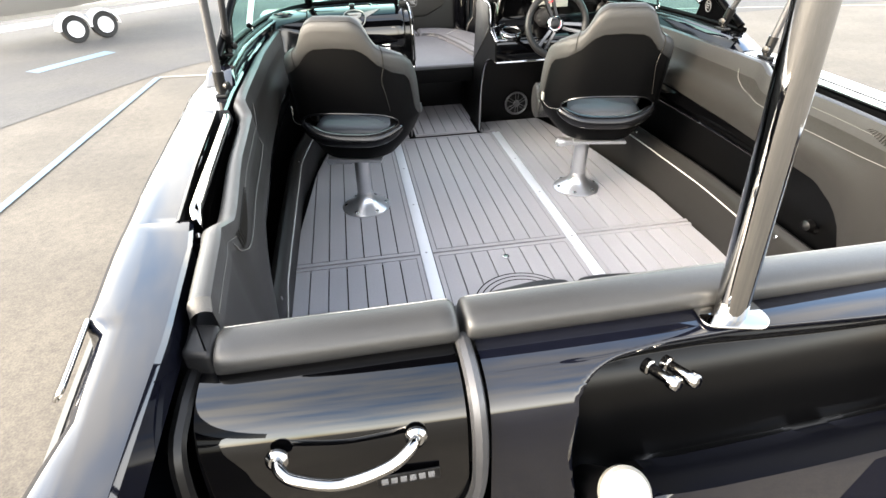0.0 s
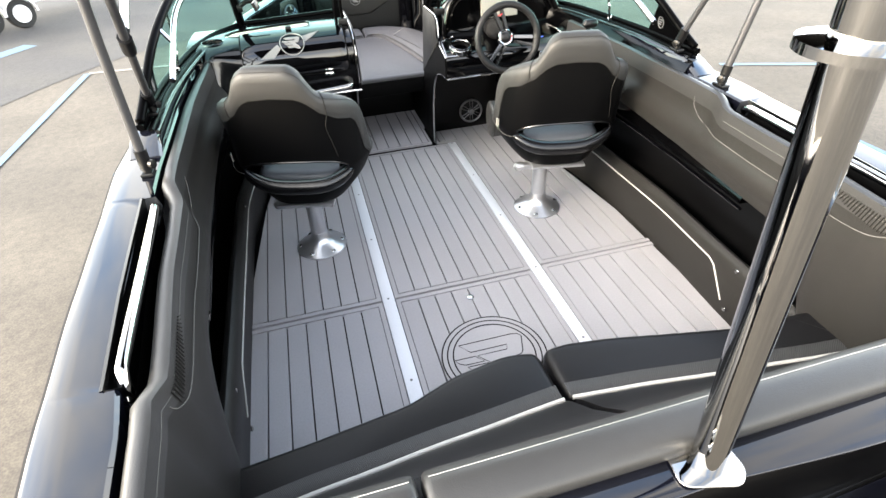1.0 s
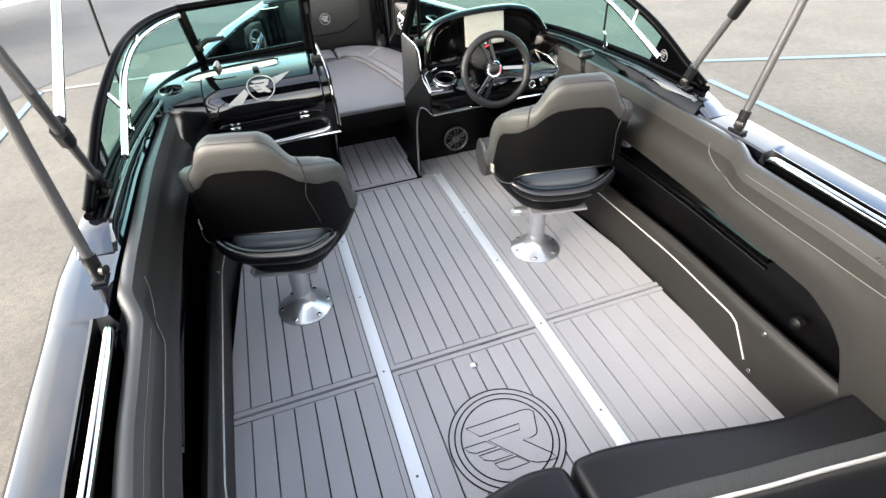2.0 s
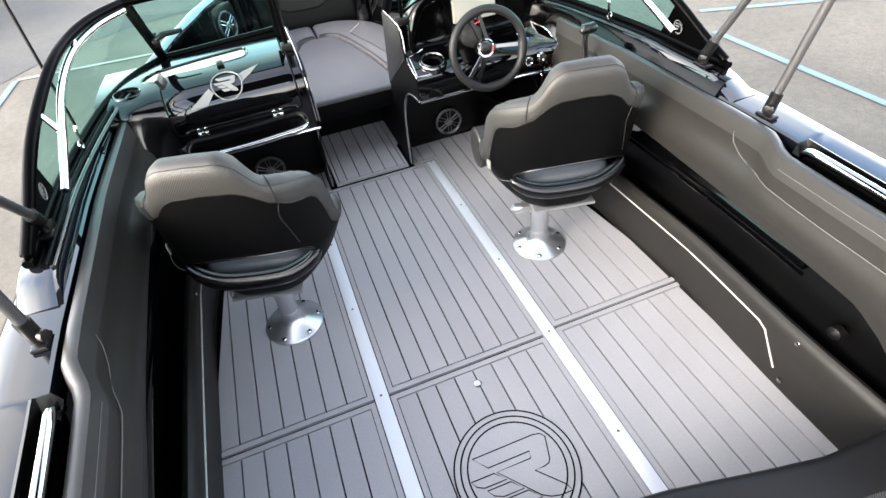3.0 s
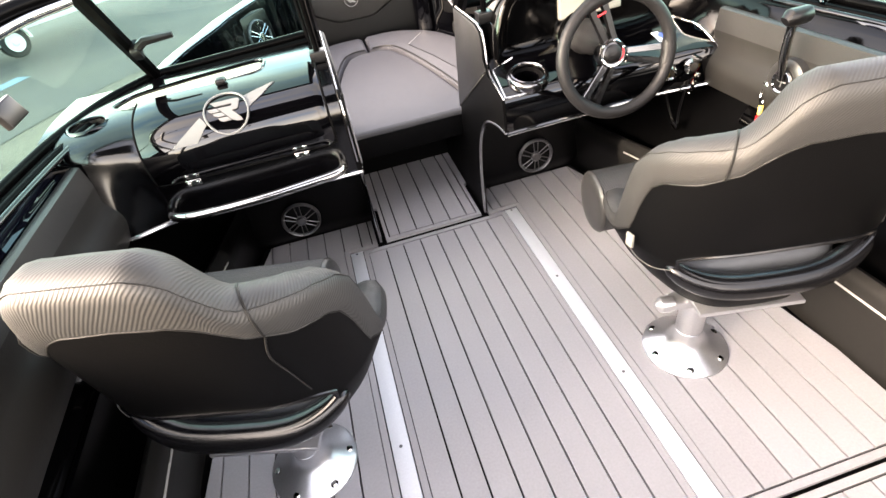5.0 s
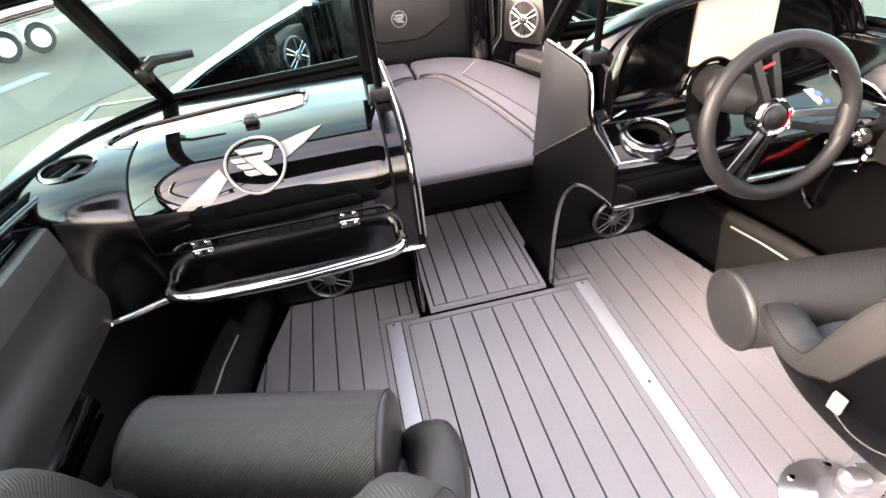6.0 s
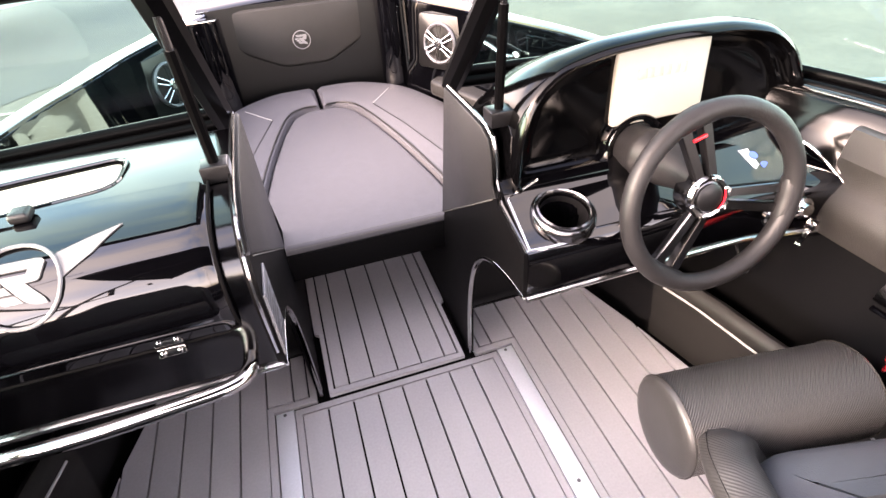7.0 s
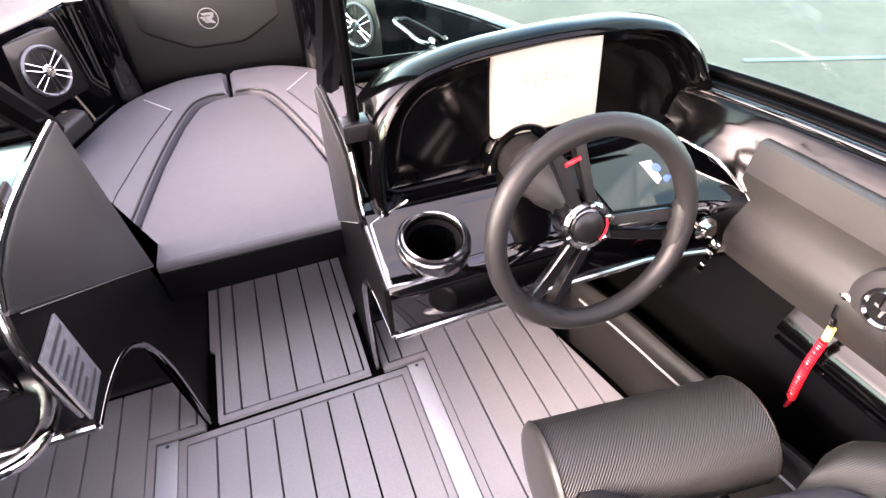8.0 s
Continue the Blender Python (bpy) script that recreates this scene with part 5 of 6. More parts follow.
part("hub_ring", lathe([(0.037, -0.012), (0.038, -0.004), (0.034, 0.002), (0.0285, 0.001), (0.026, -0.006)], 36, HM, cap=False), CHROME, wh, "bright bezel round the hub cap")
for k in range(6):
    a = math.radians(60 * k + 20)
    part("hub_bolt", lathe([(0.004, -0.004), (0.004, 0.003), (0.002, 0.0045)], 8, HM @ pose(0.0335 * math.cos(a), 0.0335 * math.sin(a), 0)), CHROME, wh)
for a, metal in ((-9, DARKCHROME), (108, PLASTIC), (236, DARKCHROME)):
    # a forked spoke: two flaring prongs with a sunken black inlay between them
    turn = WM @ pose(0, 0, 0, 0, 0, a)
    prongs = merge(*[skin([[(0.030, c * 0.003, z), (0.030, c * 0.019, z), (0.149, c * 0.029, z), (0.149, c * 0.010, z)] for z in (-0.020, -0.008)] + [[(0.033, c * 0.0045, -0.004), (0.033, c * 0.0175, -0.005), (0.146, c * 0.0275, -0.005), (0.146, c * 0.0115, -0.004)]]) for c in (-1, 1)])
    sk = part("spoke", prongs, metal, wh, "smoked chrome forked spoke" if metal is DARKCHROME else "black forked spoke", smooth=20)
    part("inlay", skin([[(0.062, -0.008, z), (0.062, 0.008, z), (0.147, 0.012, z), (0.147, -0.012, z)] for z in (-0.020, -0.0105)]), GEL, sk, "glossy black inlay", smooth=0)
    part("bridge", slab(0.028, 0.062, -0.013, 0.013, -0.019, -0.008, 0.003, turn), metal, sk)
    for ob in (sk, sk.children[0]):
        ob.data.transform(turn)
    # moulded foot where the spoke runs into the rim
    part("rim_boss", tube([turn @ Vector((0.1515 * math.cos(q), 0.1515 * math.sin(q), -0.003)) for q in (-0.30, -0.24, -0.12, 0.0, 0.12, 0.24, 0.30)], [0.012, 0.0165, 0.0183, 0.0187, 0.0183, 0.0165, 0.012], 12), VINYL, wh)
part("red_mark", slab(-0.012, 0.012, 0.112, 0.117, -0.006, 0.0, 0.001, WM @ pose(0, 0, 0, 0, 0, 18)), RED, wh, "small red mark")
part("red_mark", tube([HM @ Vector((0.030 * math.cos(q), 0.030 * math.sin(q), 0.002)) for q in (-0.9, -0.6, -0.3, 0.0, 0.3)], 0.0016, 5), RED, wh, "thin red arc on the hub")

# throttle and lanyard
th = thing("throttle", "black throttle lever on a round side mount", "throttle")
TM = facing((0.872, 0.688, 0.632), (-1, 0, 0.05))
part("mount", lathe([(0.056, -0.02), (0.054, 0.008), (0.047, 0.013), (0.033, 0.014)], 36, TM), PAD, th, "round charcoal boss in the side pad")
dial = part("dial", lathe([(0.032, 0.010), (0.031, 0.018), (0.027, 0.021), (0.024, 0.017), (0.002, 0.017)], 32, TM), PLASTIC, th, "black round hub with a chrome ring")
part("dial_ring", lathe([(0.0275, 0.0205), (0.0265, 0.0225), (0.0235, 0.0185)], 32, TM, cap=False), CHROME, dial)
part("dial_bar", merge(slab(-0.014, 0.014, -0.002, 0.002, 0.017, 0.0185, 0.0005, TM), slab(-0.002, 0.002, -0.014, 0.014, 0.017, 0.0185, 0.0005, TM)), PALE, dial)
lv = part("lever", tube(curve([(0.853, 0.688, 0.640), (0.835, 0.682, 0.69), (0.818, 0.670, 0.75), (0.815, 0.665, 0.795)], 5), [0.009] * 5 + [0.0105] * 11, 10), STEEL, th)
part("grip", tube([(0.79, 0.665, 0.798), (0.80, 0.665, 0.804), (0.845, 0.665, 0.804), (0.855, 0.665, 0.798)], [0.012, 0.02, 0.02, 0.012], 12), PLASTIC, lv)
ln = thing("kill_cord", "red coiled kill-switch lanyard clipped to the throttle mount", "lanyard")
part("switch", lathe([(0.02, 0), (0.019, 0.008), (0.012, 0.014), (0.005, 0.015)], 18, facing((0.872, 0.74, 0.598), (-1, 0, 0.1))), STEEL, ln, "chrome switch boss")
part("clip", tube(curve([(0.855, 0.738, 0.593), (0.848, 0.732, 0.573), (0.852, 0.726, 0.553), (0.858, 0.731, 0.573), (0.855, 0.738, 0.593)], 4), 0.003, 6), STEEL, ln)
part("tag", tube([(0.852, 0.726, 0.554), (0.852, 0.724, 0.53)], 0.0065, 8), YELLOW, ln, "pale yellow band")
coil = []
for k in range(336):
    t = k / 335
    a = t * 2 * math.pi * 28
    c = Vector((0.851 - 0.008 * t, 0.724 - 0.014 * t + 0.004 * math.sin(3 * t), 0.53 - 0.145 * t))
    r = 0.0058 if 0.03 < t < 0.97 else 0.003
    coil.append(c + Vector((r * math.cos(a), r * math.sin(a), 0)))
part("end_loop", tube([(0.843 + 0.006 * math.cos(a), 0.710, 0.375 + 0.01 * math.sin(a)) for a in (2 * math.pi * k / 14 for k in range(14))], 0.002, 5, closed=True), RED, ln)
part("coil", tube(coil, 0.0021, 6), RED, ln)


# ---- windscreen ----
def resample(pts, n):
    """n points at even steps along a polyline."""
    p = [Vector(q) for q in pts]
    run = [0.0]
    for a, b in zip(p, p[1:]):
        run.append(run[-1] + (b - a).length)
    out, i = [], 0
    for k in range(n):
        d = run[-1] * k / (n - 1)
        while i < len(p) - 2 and run[i + 1] < d:
            i += 1
        out.append(p[i] + (p[i + 1] - p[i]) * ((d - run[i]) / (run[i + 1] - run[i])))
    return out


def windscreen(s):
    ws = thing("windscreen", "green-tinted wraparound windscreen in a black frame with a chrome rail", "windscreen", group="windscreens")
    w = s * (0.985 if s < 0 else 1.0)
    base = resample(curve([(w * x, y, 0.79) for x, y in ((1.03, 0.18), (1.026, 0.55), (0.988, 0.90), (0.948, 1.10), (0.872, 1.30), (0.76, 1.44))], 8), 41)
    top = resample(curve([(w * x, y, z) for x, y, z in ((1.028, 0.20, 0.80), (1.012, 0.287, 0.85), (0.977, 0.476, 0.962), (0.925, 0.695, 1.05), (0.885, 0.858, 1.078), (0.824, 0.987, 1.09), (0.742, 1.10, 1.09))], 8), 41)
    fb = [base[-1] + (Vector((s * 0.25, 1.47, 0.80)) - base[-1]) * k / 4 for k in range(5)]
    ft = [top[-1] + (Vector((s * 0.25, 1.13, 1.10)) - top[-1]) * k / 4 for k in range(5)]

    def pane(a, b, name):
        th_ = Vector((0, 0.005, 0.003))
        loops = [[p for p in a], [p for p in b], [p + th_ for p in b], [p + th_ for p in a]]
        g = part(name, skin(loops, closed=False, ring=True), GLASS, ws, "green-tinted glass", smooth=30)
        g.visible_shadow = False

    pane(base[9:], top[9:], "side_pane")
    pane(fb, ft, "front_pane")
    # black corner plate at the low aft end
    inn = Vector((-s * 0.004, 0, 0))
    plate_ = part("corner_plate", skin([[p for p in base[:11]], [p for p in top[:11]], [p + inn for p in top[:11]], [p + inn for p in base[:11]]], closed=False, ring=True), FRAME, ws, "black corner plate with a small pale emblem")
    mid = (base[8] + top[8]) / 2
    rm = facing(mid + inn * 2, (-s, 0.12, -0.12))
    ring_ = tube([(0.022 * math.cos(a), 0.022 * math.sin(a), 0.0) for a in (2 * math.pi * k / 24 for k in range(24))], 0.0022, 6, closed=True)
    bmesh.ops.transform(ring_, matrix=rm, verts=ring_.verts)
    part("emblem_ring", ring_, PALE, plate_)
    bars = merge(*[slab(-0.014, 0.014 - 0.006 * k, 0.008 - 0.009 * k, 0.013 - 0.009 * k, -0.001, 0.001, 0.0005, rm) for k in range(3)])
    part("emblem_bars", bars, PALE, plate_)
    # stepped base rails
    for d, dz, r in ((0.0, -0.002, 0.012), (0.010, -0.022, 0.013), (0.032, -0.014, 0.0085), (0.050, -0.017, 0.0075)):
        line_ = [p + Vector((-s * d, -0.3 * d, dz)) for p in base] + [p + Vector((0, -0.004 - d, dz)) for p in fb[1:]]
        line_ = line_[:41] if d > 0.02 else line_
        part("base_rail", tube(line_, r, 10), FRAME if d < 0.04 else GEL, ws)
    part("top_rail", tube(top + ft[1:], 0.015, 10), FRAME, ws, "black top rail")
    if s < 0:
        part("divider", tube([fb[0], ft[0]], 0.02, 8), FRAME, ws)
    part("end_post", tube([fb[-1] + Vector((0, 0, -0.03)), ft[-1]], 0.024, 8), FRAME, ws)
    bright = resample(curve([(s * x, y, z) for x, y, z in ((0.903, 0.316, 0.879), (0.900, 0.46, 0.938), (0.898, 0.653, 1.004), (0.872, 0.826, 1.046), (0.811, 0.975, 1.066), (0.737, 1.08, 1.07))], 6), 31)
    cr = part("grab_rail", tube(bright, 0.011, 10), CHROME, ws, "bright chrome rail inside the glass")
    for k, j in ((7, 16), (20, 30)):
        part("clip", tube([bright[k], top[j]], [0.009, 0.007], 8), CHROME, cr)
    if s > 0:
        return ws
    d0 = fb[0] + (ft[0] - fb[0]) * 0.36
    la = part("window_latch", slab(-0.012, 0.012, -0.02, 0.02, -0.02, 0.02, 0.005, Matrix.Translation(d0 + Vector((0.02, -0.02, 0))) @ pose(0, 0, 0, 40, 0, 0)), PLASTIC, ws)
    part("latch_lever", tube([d0 + Vector((0.025, -0.03, 0.005)), d0 + Vector((0.055, -0.04, 0.022)), d0 + Vector((0.13, -0.035, 0.022))], [0.012, 0.012, 0.008], 8), PLASTIC, la)
    return ws


windscreen(-1), windscreen(1)
for s in (-1, 1):
    # the deck rises into a plinth for the glass
    loops = []
    for k in range(33):
        y = 0.06 + 0.04 * k
        h = 0.038 * min(1.0, max(0.0, (y - 0.06) / 0.11))
        i_ = lerp_table(INN, y) + 0.002 + 0.012 * min(1.0, h / 0.038)
        o_ = min(lerp_table(OUT, y) - 0.012, 1.052)
        loops.append([(s * x, y, z) for x, z in ((i_, TOPZ - 0.02), (i_, TOPZ + h - 0.006), (i_ + 0.008, TOPZ + h + 0.004), (o_ - 0.014, TOPZ + h + 0.004), (o_ - 0.004, TOPZ + h - 0.004), (o_ + 0.004, TOPZ - 0.02))])
    tagged(part("windscreen_plinth", skin(loops), NAVY), "glossy dark blue deck moulding under the windscreen", "plinth", kind="structure")
    cd = thing("bimini_strap", "thin black strap clipped to a chrome eye on the coaming", "strap", group="bimini straps")
    part("eye", tube([(s * 0.967, 0.742 + 0.012 * math.cos(a), 0.800 + 0.014 * math.sin(a)) for a in (2 * math.pi * k / 16 for k in range(16))], 0.004, 6, closed=True), STEEL, cd)
    part("hook", tube(curve([(s * 0.965, 0.742, 0.812), (s * 0.958, 0.738, 0.83), (s * 0.955, 0.735, 0.85), (s * 0.950, 0.742, 0.865)], 4), 0.005, 6), STEEL, cd)
    part("strap", tube([(s * 0.950, 0.742, 0.862), (s * 0.86, 0.62, 1.72)], 0.0045, 6), PLASTIC, cd)
for x in (0.243, -0.25):
    stay = thing("window_stay", "slim black gas stay of the walk-through window", "stay", group="window stays")
    part("rod", tube([(x, 1.18, 0.815), (x, 1.165, 1.0)], 0.009, 8), FRAME, stay)
    part("piston", tube([(x, 1.167, 0.97), (x, 1.15, 1.15)], 0.006, 8), DARKCHROME, stay)
    part("bracket", slab(-0.022, 0.022, -0.02, 0.02, -0.015, 0.015, 0.004, pose(x, 1.18, 0.808)), PLASTIC, stay)


# ---- bimini frame ----
def bimini(s):
    b = thing("bimini_pole_set", "grey bimini tubes with black deck hinges", "bimini frame", group="bimini poles")
    if s > 0:
        aft = [(0.962, -0.055, 0.765), (0.990, -0.091, 1.10), (1.024, -0.112, 1.40), (1.04, -0.13, 1.58), (0.72, -0.08, 1.72)]
        fore = [(0.968, 0.228, 0.825), (0.991, 0.102, 1.10), (1.02, -0.03, 1.36), (1.024, -0.10, 1.42)]
    else:
        aft = [(-0.968, -0.05, 0.765), (-0.945, -0.075, 1.10), (-0.91, -0.12, 1.40), (-0.88, -0.16, 1.58), (-0.84, -0.12, 1.70)]
        fore = [(-0.990, 0.30, 0.835), (-0.915, 0.035, 1.077), (-0.87, -0.12, 1.22), (-0.90, -0.13, 1.42)]
    part("pole", tube(aft, 0.0125, 10), POLE, b)
    part("pole", tube(fore, 0.0115, 10), POLE, b)
    f1, f2 = Vector(fore[1]), Vector(fore[1]) + (Vector(fore[0]) - Vector(fore[1])).normalized() * 0.05
    part("stay_tube", tube([f1 + Vector((0, 0.03, 0.02)), (s * 0.955, 0.55, 1.25), (s * 0.93, 0.75, 1.42)], 0.012, 10), CHROME, b)
    part("joint", tube([f2, f1 - (f2 - f1) * 0.4], 0.0185, 10), PLASTIC, b)
    for p, q in ((Vector(aft[0]), Vector((aft[0][0], aft[0][1], 0.752))), (Vector(fore[0]), Vector((fore[0][0], fore[0][1], 0.800)))):
        h = part("deck_hinge", merge(slab(-0.016, 0.016, -0.026, 0.026, -0.016, -0.004, 0.004, pose(*q)), tube([q + Vector((0, 0, -0.01)), q + Vector((0, 0, 0.035))], 0.013, 10), tube([p + Vector((0, 0, -0.012)), p + (Vector(aft[1] if p.y < 0.1 else fore[1]) - p).normalized() * 0.05], 0.017, 10)), PLASTIC, b)
        part("thumb_screw", lathe([(0.004, 0), (0.013, 0.008), (0.013, 0.018), (0.004, 0.02)], 10, facing(q + Vector((-s * 0.012, -0.01, 0.02)), (-s, -0.5, 0))), PLASTIC, h)


bimini(-1), bimini(1)

can = thing("bimini_canopy", "black fabric bimini canopy stretched over the cockpit", "canopy")
loops = [[(-0.10 + 0.76 * math.sin(a), y, 1.50 + 0.44 * math.cos(a) ** 0.5 + (0.0 if -0.67 < y < 0.54 else -0.03)) for a in (math.radians(-86 + 8.6 * k) for k in range(21))] for y in (-0.68, -0.66, -0.4, 0.0, 0.3, 0.53, 0.55)]
lo = [[(x, y, z - 0.004) for x, y, z in l] for l in reversed(loops)]
part("fabric", skin(loops + lo, closed=False, ring=True), mat("black_canvas", (0.004, 0.004, 0.0045), 0.9, spec=0.1, bump=0.3, bump_scale=500), can)
for y in (-0.65, 0.03, 0.52):
    part("bow_tube", tube([(-0.10 + 0.745 * math.sin(a), y, 1.485 + 0.44 * math.cos(a) ** 0.5) for a in (math.radians(-84 + 12 * k) for k in range(15))], 0.012, 8), POLE, can)


# ---- far trailer ----
def trailer():
    tl = thing("boat_trailer", "white tandem-axle boat trailer on the driveway", "trailer")
    fwd = Vector((0.70, 0.72, 0)).normalized()
    c = Vector((-6.58, 12.44, GZ))
    m = Matrix.Translation(c) @ Matrix((fwd, Vector((0, 0, 1)).cross(fwd), Vector((0, 0, 1)))).transposed().to_4x4()
    for x in (-0.34, 0.34):
        w = part("wheel", lathe([(0.17, -0.09), (0.28, -0.09), (0.30, -0.05), (0.30, 0.05), (0.28, 0.09), (0.17, 0.09)], 28, m @ pose(x, 0, 0.30, 90, 0, 0)), RUBBER, tl)
        part("wheel_rim", merge(*[lathe([(0.185, 0.075), (0.18, 0.108), (0.16, 0.098), (0.07, 0.102), (0.055, 0.125), (0.01, 0.13)], 24, m @ pose(x, 0, 0.30, q, 0, 0)) for q in (90, -90)]), TRAILER, w)
        fen = [(x + 0.36 * math.cos(a), 0.36 * math.sin(a) + 0.30) for a in (math.pi * k / 12 for k in range(13))]
        bm = skin([[(x + (u - x) * 0.86, -0.13, 0.30 + (v - 0.30) * 0.86) for u, v in fen], [(u, -0.125, v) for u, v in fen], [(u, 0.14, v) for u, v in fen]], closed=False)
        bmesh.ops.transform(bm, matrix=m, verts=bm.verts)
        part("mudguard", bm, TRAILER, tl)
    for y in (0.25, 1.9):
        part("rail", slab(-2.6, 3.4, y - 0.04, y + 0.04, 0.42, 0.54, 0.01, m), TRAILER, tl)
    bt = thing("far_boat", "pale hulled runabout on the far trailer", "boat")
    loops = []
    for k in range(9):
        x = -2.8 + k * 0.75
        w_ = 1.1 * (1 - max(0, (k - 4) / 4.2) ** 2)
        loops.append([tuple(m @ Vector(p)) for p in ((x, 1.08 - w_, 1.55), (x, 1.08 - w_ * 0.95, 1.1), (x, 1.08, 0.62 + 0.05 * max(0, k - 4)), (x, 1.08 + w_ * 0.95, 1.1), (x, 1.08 + w_, 1.55))])
    part("hull", skin(loops), TRAILER, bt)


trailer()

# the trailer that carries the boat
own = thing("boat_trailer", "plain galvanised tandem trailer under the dark boat", "trailer")
for sx in (-1, 1):
    part("rail", slab(sx * 0.45 - 0.03, sx * 0.45 + 0.03, -1.2, 2.2, -0.86, -0.74, 0.008), ALU, own)
    part("bunk", slab(sx * 0.45 - 0.035, sx * 0.45 + 0.035, -1.1, 1.3, -0.64, -0.545, 0.008), RUBBER, own)
    for y in (-0.9, 0.1, 1.1):
        part("bracket", slab(sx * 0.45 - 0.02, sx * 0.45 + 0.02, y - 0.03, y + 0.03, -0.75, -0.63, 0.004), ALU, own)
    for y in (-0.75, -0.05):
        w = part("wheel", lathe([(0.17, -0.09), (0.28, -0.09), (0.30, -0.05), (0.30, 0.05), (0.28, 0.09), (0.17, 0.09)], 28, pose(sx * 0.68, y, GZ + 0.30, 0, 90, 0)), RUBBER, own)
        part("wheel_rim", lathe([(0.185, -0.08), (0.18, 0.08), (0.05, 0.06), (0.01, 0.06)], 24, pose(sx * 0.68, y, GZ + 0.30, 0, 90, 0)), TRAILER, w)
for y in (-0.75, -0.05, 1.6):
    part("cross_beam", slab(-0.66, 0.66, y - 0.03, y + 0.03, -0.88, -0.80, 0.006), ALU, own)


# ---- deck planks ----
RIM = 0.018


def floor_piece(poly, z=0.0):
    bm = bmesh.new()
    lo = [bm.verts.new((x, y, z - 0.013)) for x, y in poly]
    hi = [bm.verts.new((x, y, z)) for x, y in poly]
    bm.faces.new(hi)
    for i in range(4):
        j = (i + 1) % 4
        bm.faces.new((lo[i], lo[j], hi[j], hi[i]))
    bmesh.ops.recalc_face_normals(bm, faces=bm.faces)
    part("plank", bm, FOAM, floor, smooth=0)


def cut_end(s, x, y1):
    """The forward end of a plank at x, where the deck edge of side s cuts it."""
    hi = y1
    if lerp_table(EDGES[s], hi) - RIM >= abs(x):
        return hi
    lo = 0.3
    for _ in range(30):
        mid = 0.5 * (lo + hi)
        if lerp_table(EDGES[s], mid) - RIM > abs(x):
            lo = mid
        else:
            hi = mid
    return lo


def mat_panel(x0, x1, y0, y1, pitch=0.0725, gap=0.0052, z=0.0):
    """Foam planks inside a border."""
    n = max(1, round((x1 - x0 - 2 * RIM) / pitch))
    w = (x1 - x0 - 2 * RIM) / n
    for k in range(n):
        a, c = x0 + RIM + k * w + gap / 2, x0 + RIM + (k + 1) * w - gap / 2
        floor_piece([(a, y0 + RIM + gap), (c, y0 + RIM + gap), (c, y1 - RIM - gap), (a, y1 - RIM - gap)], z)
    floor_piece([(x0, y0), (x1, y0), (x1, y0 + RIM), (x0, y0 + RIM)], z)
    floor_piece([(x0, y1 - RIM), (x1, y1 - RIM), (x1, y1), (x0, y1)], z)
    floor_piece([(x0, y0 + RIM), (x0 + RIM, y0 + RIM), (x0 + RIM, y1 - RIM), (x0, y1 - RIM)], z)
    floor_piece([(x1 - RIM, y0 + RIM), (x1, y0 + RIM), (x1, y1 - RIM), (x1 - RIM, y1 - RIM)], z)


def side_mat(s, xt, y0, y1, front=False, gap=0.0052, pitch=0.0722):
    """Planks from the track at xt out to the hull; the forward mat runs on round the track's end."""
    far = 0.872 if s < 0 else 0.905
    step = 1.318
    x = xt + RIM
    while x < far - 0.012:
        a, c = x + gap / 2, min(far, x + pitch) - gap / 2
        ya, yc = (cut_end(s, a, y1), cut_end(s, c, y1)) if front else (y1 - RIM - gap,) * 2
        floor_piece([(s * a, y0 + RIM + gap), (s * c, y0 + RIM + gap), (s * c, yc), (s * a, ya)])
        x += pitch
    floor_piece([(s * xt, y0), (s * far, y0), (s * far, y0 + RIM), (s * xt, y0 + RIM)])
    if not front:
        floor_piece([(s * xt, y0 + RIM), (s * (xt + RIM), y0 + RIM), (s * (xt + RIM), y1), (s * xt, y1)])
        floor_piece([(s * (xt + RIM), y1 - RIM), (s * far, y1 - RIM), (s * far, y1), (s * (xt + RIM), y1)])
        return
    floor_piece([(s * xt, y0 + RIM), (s * (xt + RIM), y0 + RIM), (s * (xt + RIM), step + RIM), (s * xt, step + RIM)])
    xi = 0.238
    floor_piece([(s * (xi + RIM), step), (s * xt, step), (s * xt, step + RIM), (s * (xi + RIM), step + RIM)])
    floor_piece([(s * xi, step), (s * (xi + RIM), step), (s * (xi + RIM), y1), (s * xi, y1)])
    for a, c in ((xi + RIM + gap, xt + RIM - pitch - gap / 2), (xt + RIM - pitch + gap / 2, xt + RIM - gap / 2)):
        if c - a > 0.008:
            floor_piece([(s * a, step + RIM + gap), (s * c, step + RIM + gap), (s * c, y1), (s * a, y1)])


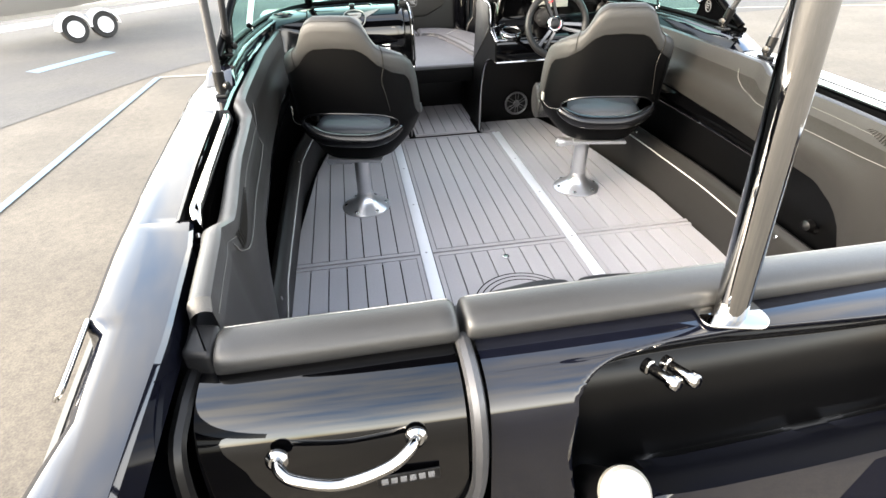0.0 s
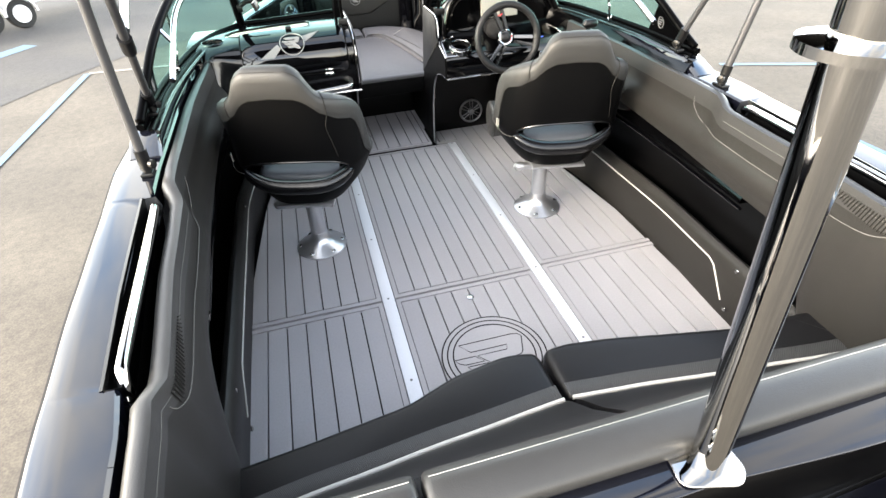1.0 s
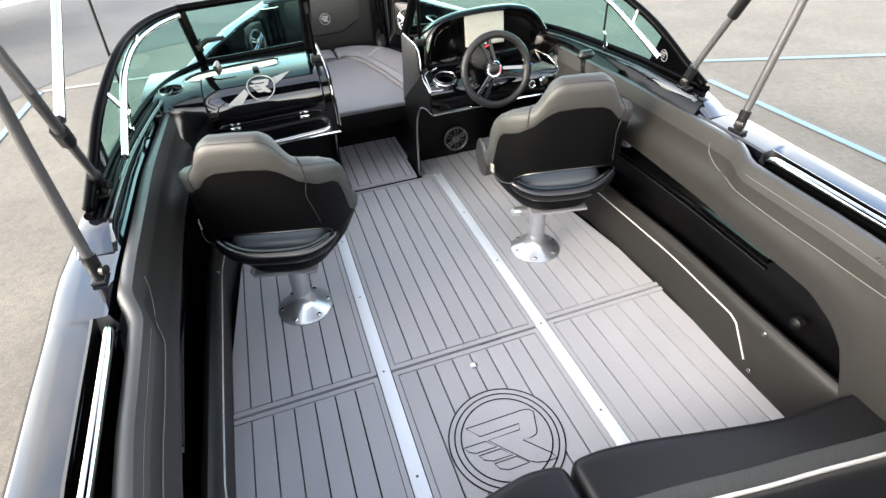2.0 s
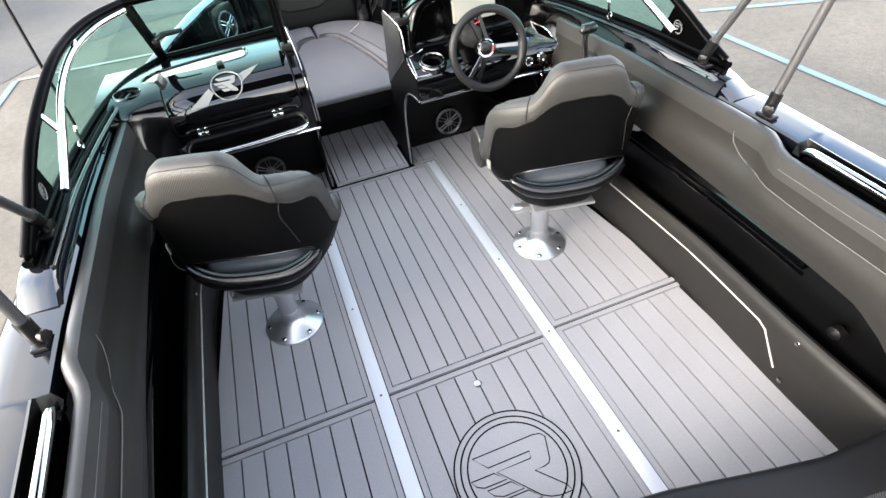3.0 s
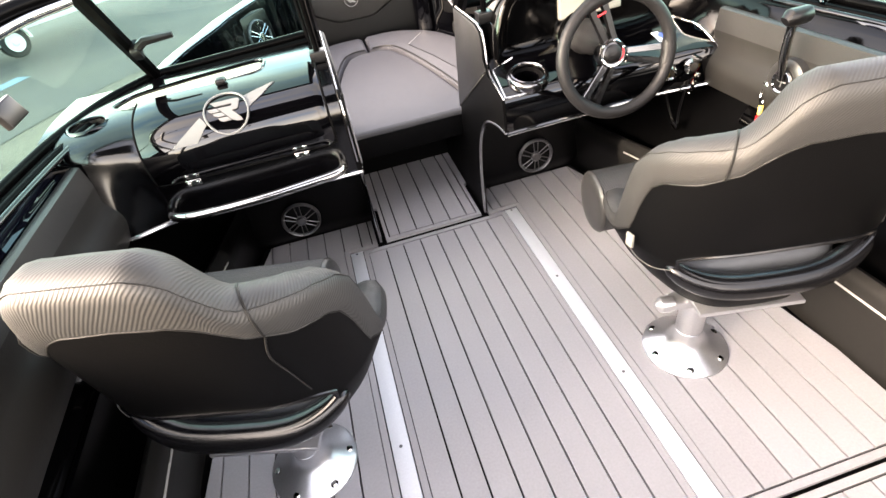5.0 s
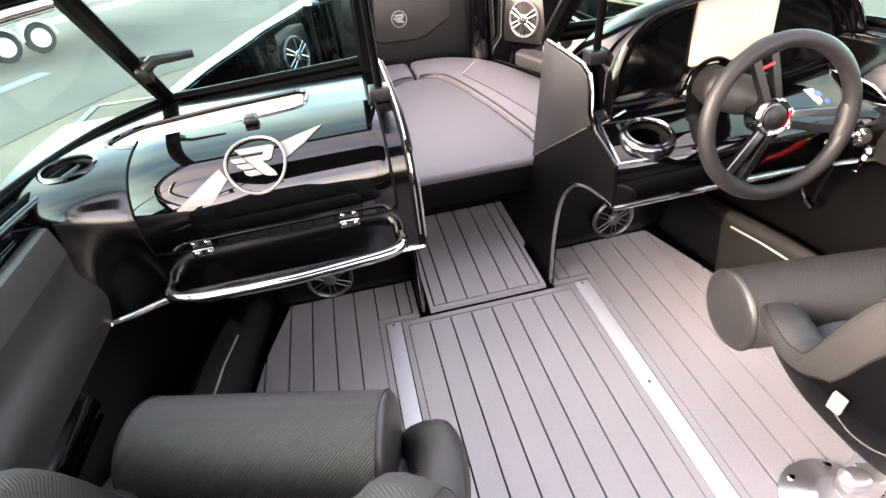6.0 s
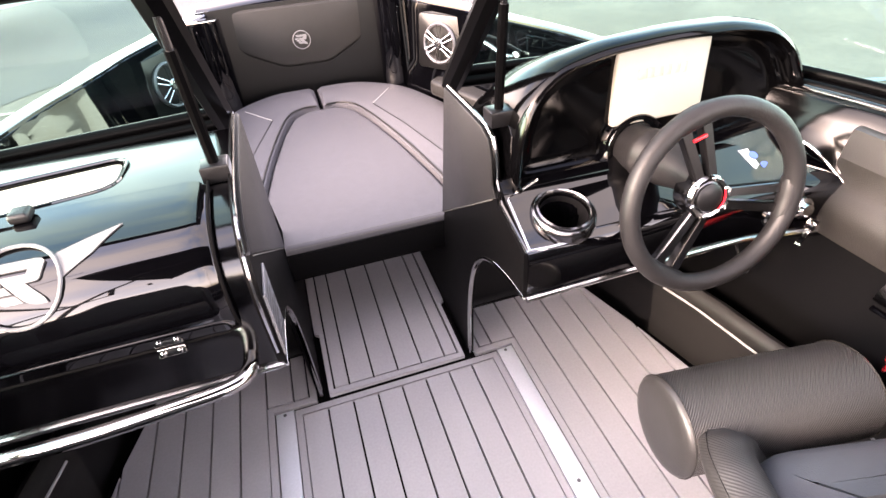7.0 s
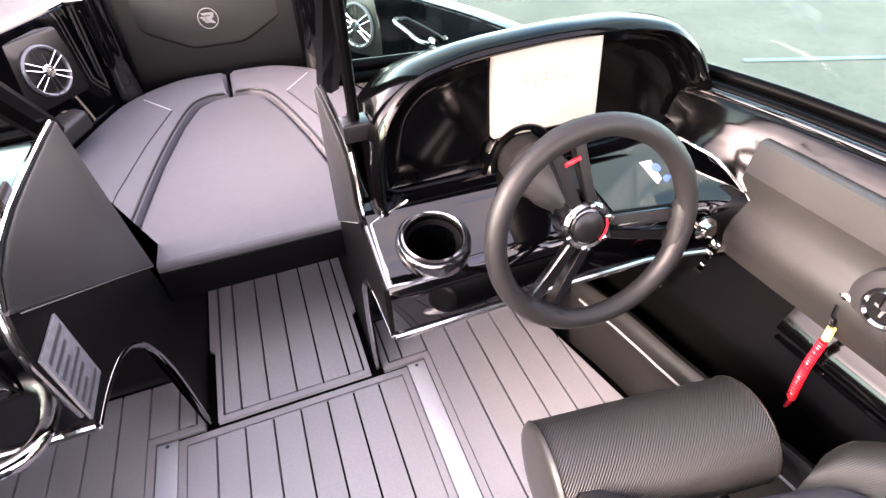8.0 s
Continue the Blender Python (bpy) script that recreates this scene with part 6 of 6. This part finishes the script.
mat_panel(-0.300, 0.300, 0.006, 1.305, 0.0705)
mat_panel(-0.300, 0.300, -0.99, -0.006, 0.0705)
side_mat(-1, 0.356, -0.99, -0.006, pitch=0.0728)
side_mat(1, 0.355, -0.99, 0.012, pitch=0.0744)
side_mat(-1, 0.356, 0.006, 1.50, True, pitch=0.0728)
side_mat(1, 0.355, 0.024, 1.50, True, pitch=0.0744)
for a, c in zip((-0.184, -0.141, -0.07, 0.002, 0.073, 0.144), (-0.141, -0.07, 0.002, 0.073, 0.144, 0.184)):
    floor_piece([(a + 0.0026, 1.329), (c - 0.0026, 1.329), (c - 0.0026, 1.86), (a + 0.0026, 1.86)], 0.02)
floor_piece([(-0.2, 1.308), (0.2, 1.308), (0.2, 1.324), (-0.2, 1.324)], 0.02)
for s in (-1, 1):
    floor_piece([(s * 0.187, 1.324), (s * 0.2, 1.324), (s * 0.2, 1.545), (s * 0.187, 1.545)], 0.02)
    floor_piece([(s * 0.187, 1.545), (s * 0.2, 1.545), (s * 0.214, 1.558), (s * 0.187, 1.549)], 0.02)
    floor_piece([(s * 0.187, 1.55), (s * 0.214, 1.56), (s * 0.214, 1.86), (s * 0.187, 1.86)], 0.02)
wall = slab(-0.22, 0.22, 1.86, 1.88, 0.0, 0.31, 0.002)
tagged(part("walkthrough_wall", wall, PIT), "black wall under the bow cushion", "wall", kind="structure")
st = slab(-0.202, 0.202, 1.307, 1.86, -0.012, 0.008, 0.002)
tagged(part("step", st, GROOVE), "low raised floor of the walk-through", "step", kind="structure")

em = thing("deck_emblem", "round emblem of black grooves cut in the deck mat", "emblem")
EM = pose(-0.015, -0.401, 0.0, 0, 0, 0)
part("disc", lathe([(0.1905, -0.004), (0.1905, 0.0009), (0.189, 0.0012), (0.001, 0.0012)], 64, EM), FOAM, em, "grey foam disc")
for r in (0.190, 0.170, 0.149):
    ring = skin([[(q * math.cos(a), q * math.sin(a), 0.0024) for a in (2 * math.pi * k / 64 for k in range(64))] for q in (r - 0.0025, r + 0.0025)], cap=False)
    bmesh.ops.transform(ring, matrix=EM, verts=ring.verts)
    part("groove_ring", ring, GROOVE, em, smooth=0)
for b in GLYPH:
    path = [EM @ Vector((x * 0.18 + 0.004, y * 0.18 - 0.023, 0.0018)) for x, y in b]
    part("groove", tube(path, 0.0018, 4, closed=True, flat=0.5), GROOVE, em, smooth=0)
dn = thing("deck_button", "small polished steel lifting ring in the deck mat", "deck fitting")
part("button", lathe([(0.014, 0), (0.014, 0.002), (0.010, 0.003), (0.003, 0.0025)], 20, pose(-0.004, -0.086, 0)), STEEL, dn)
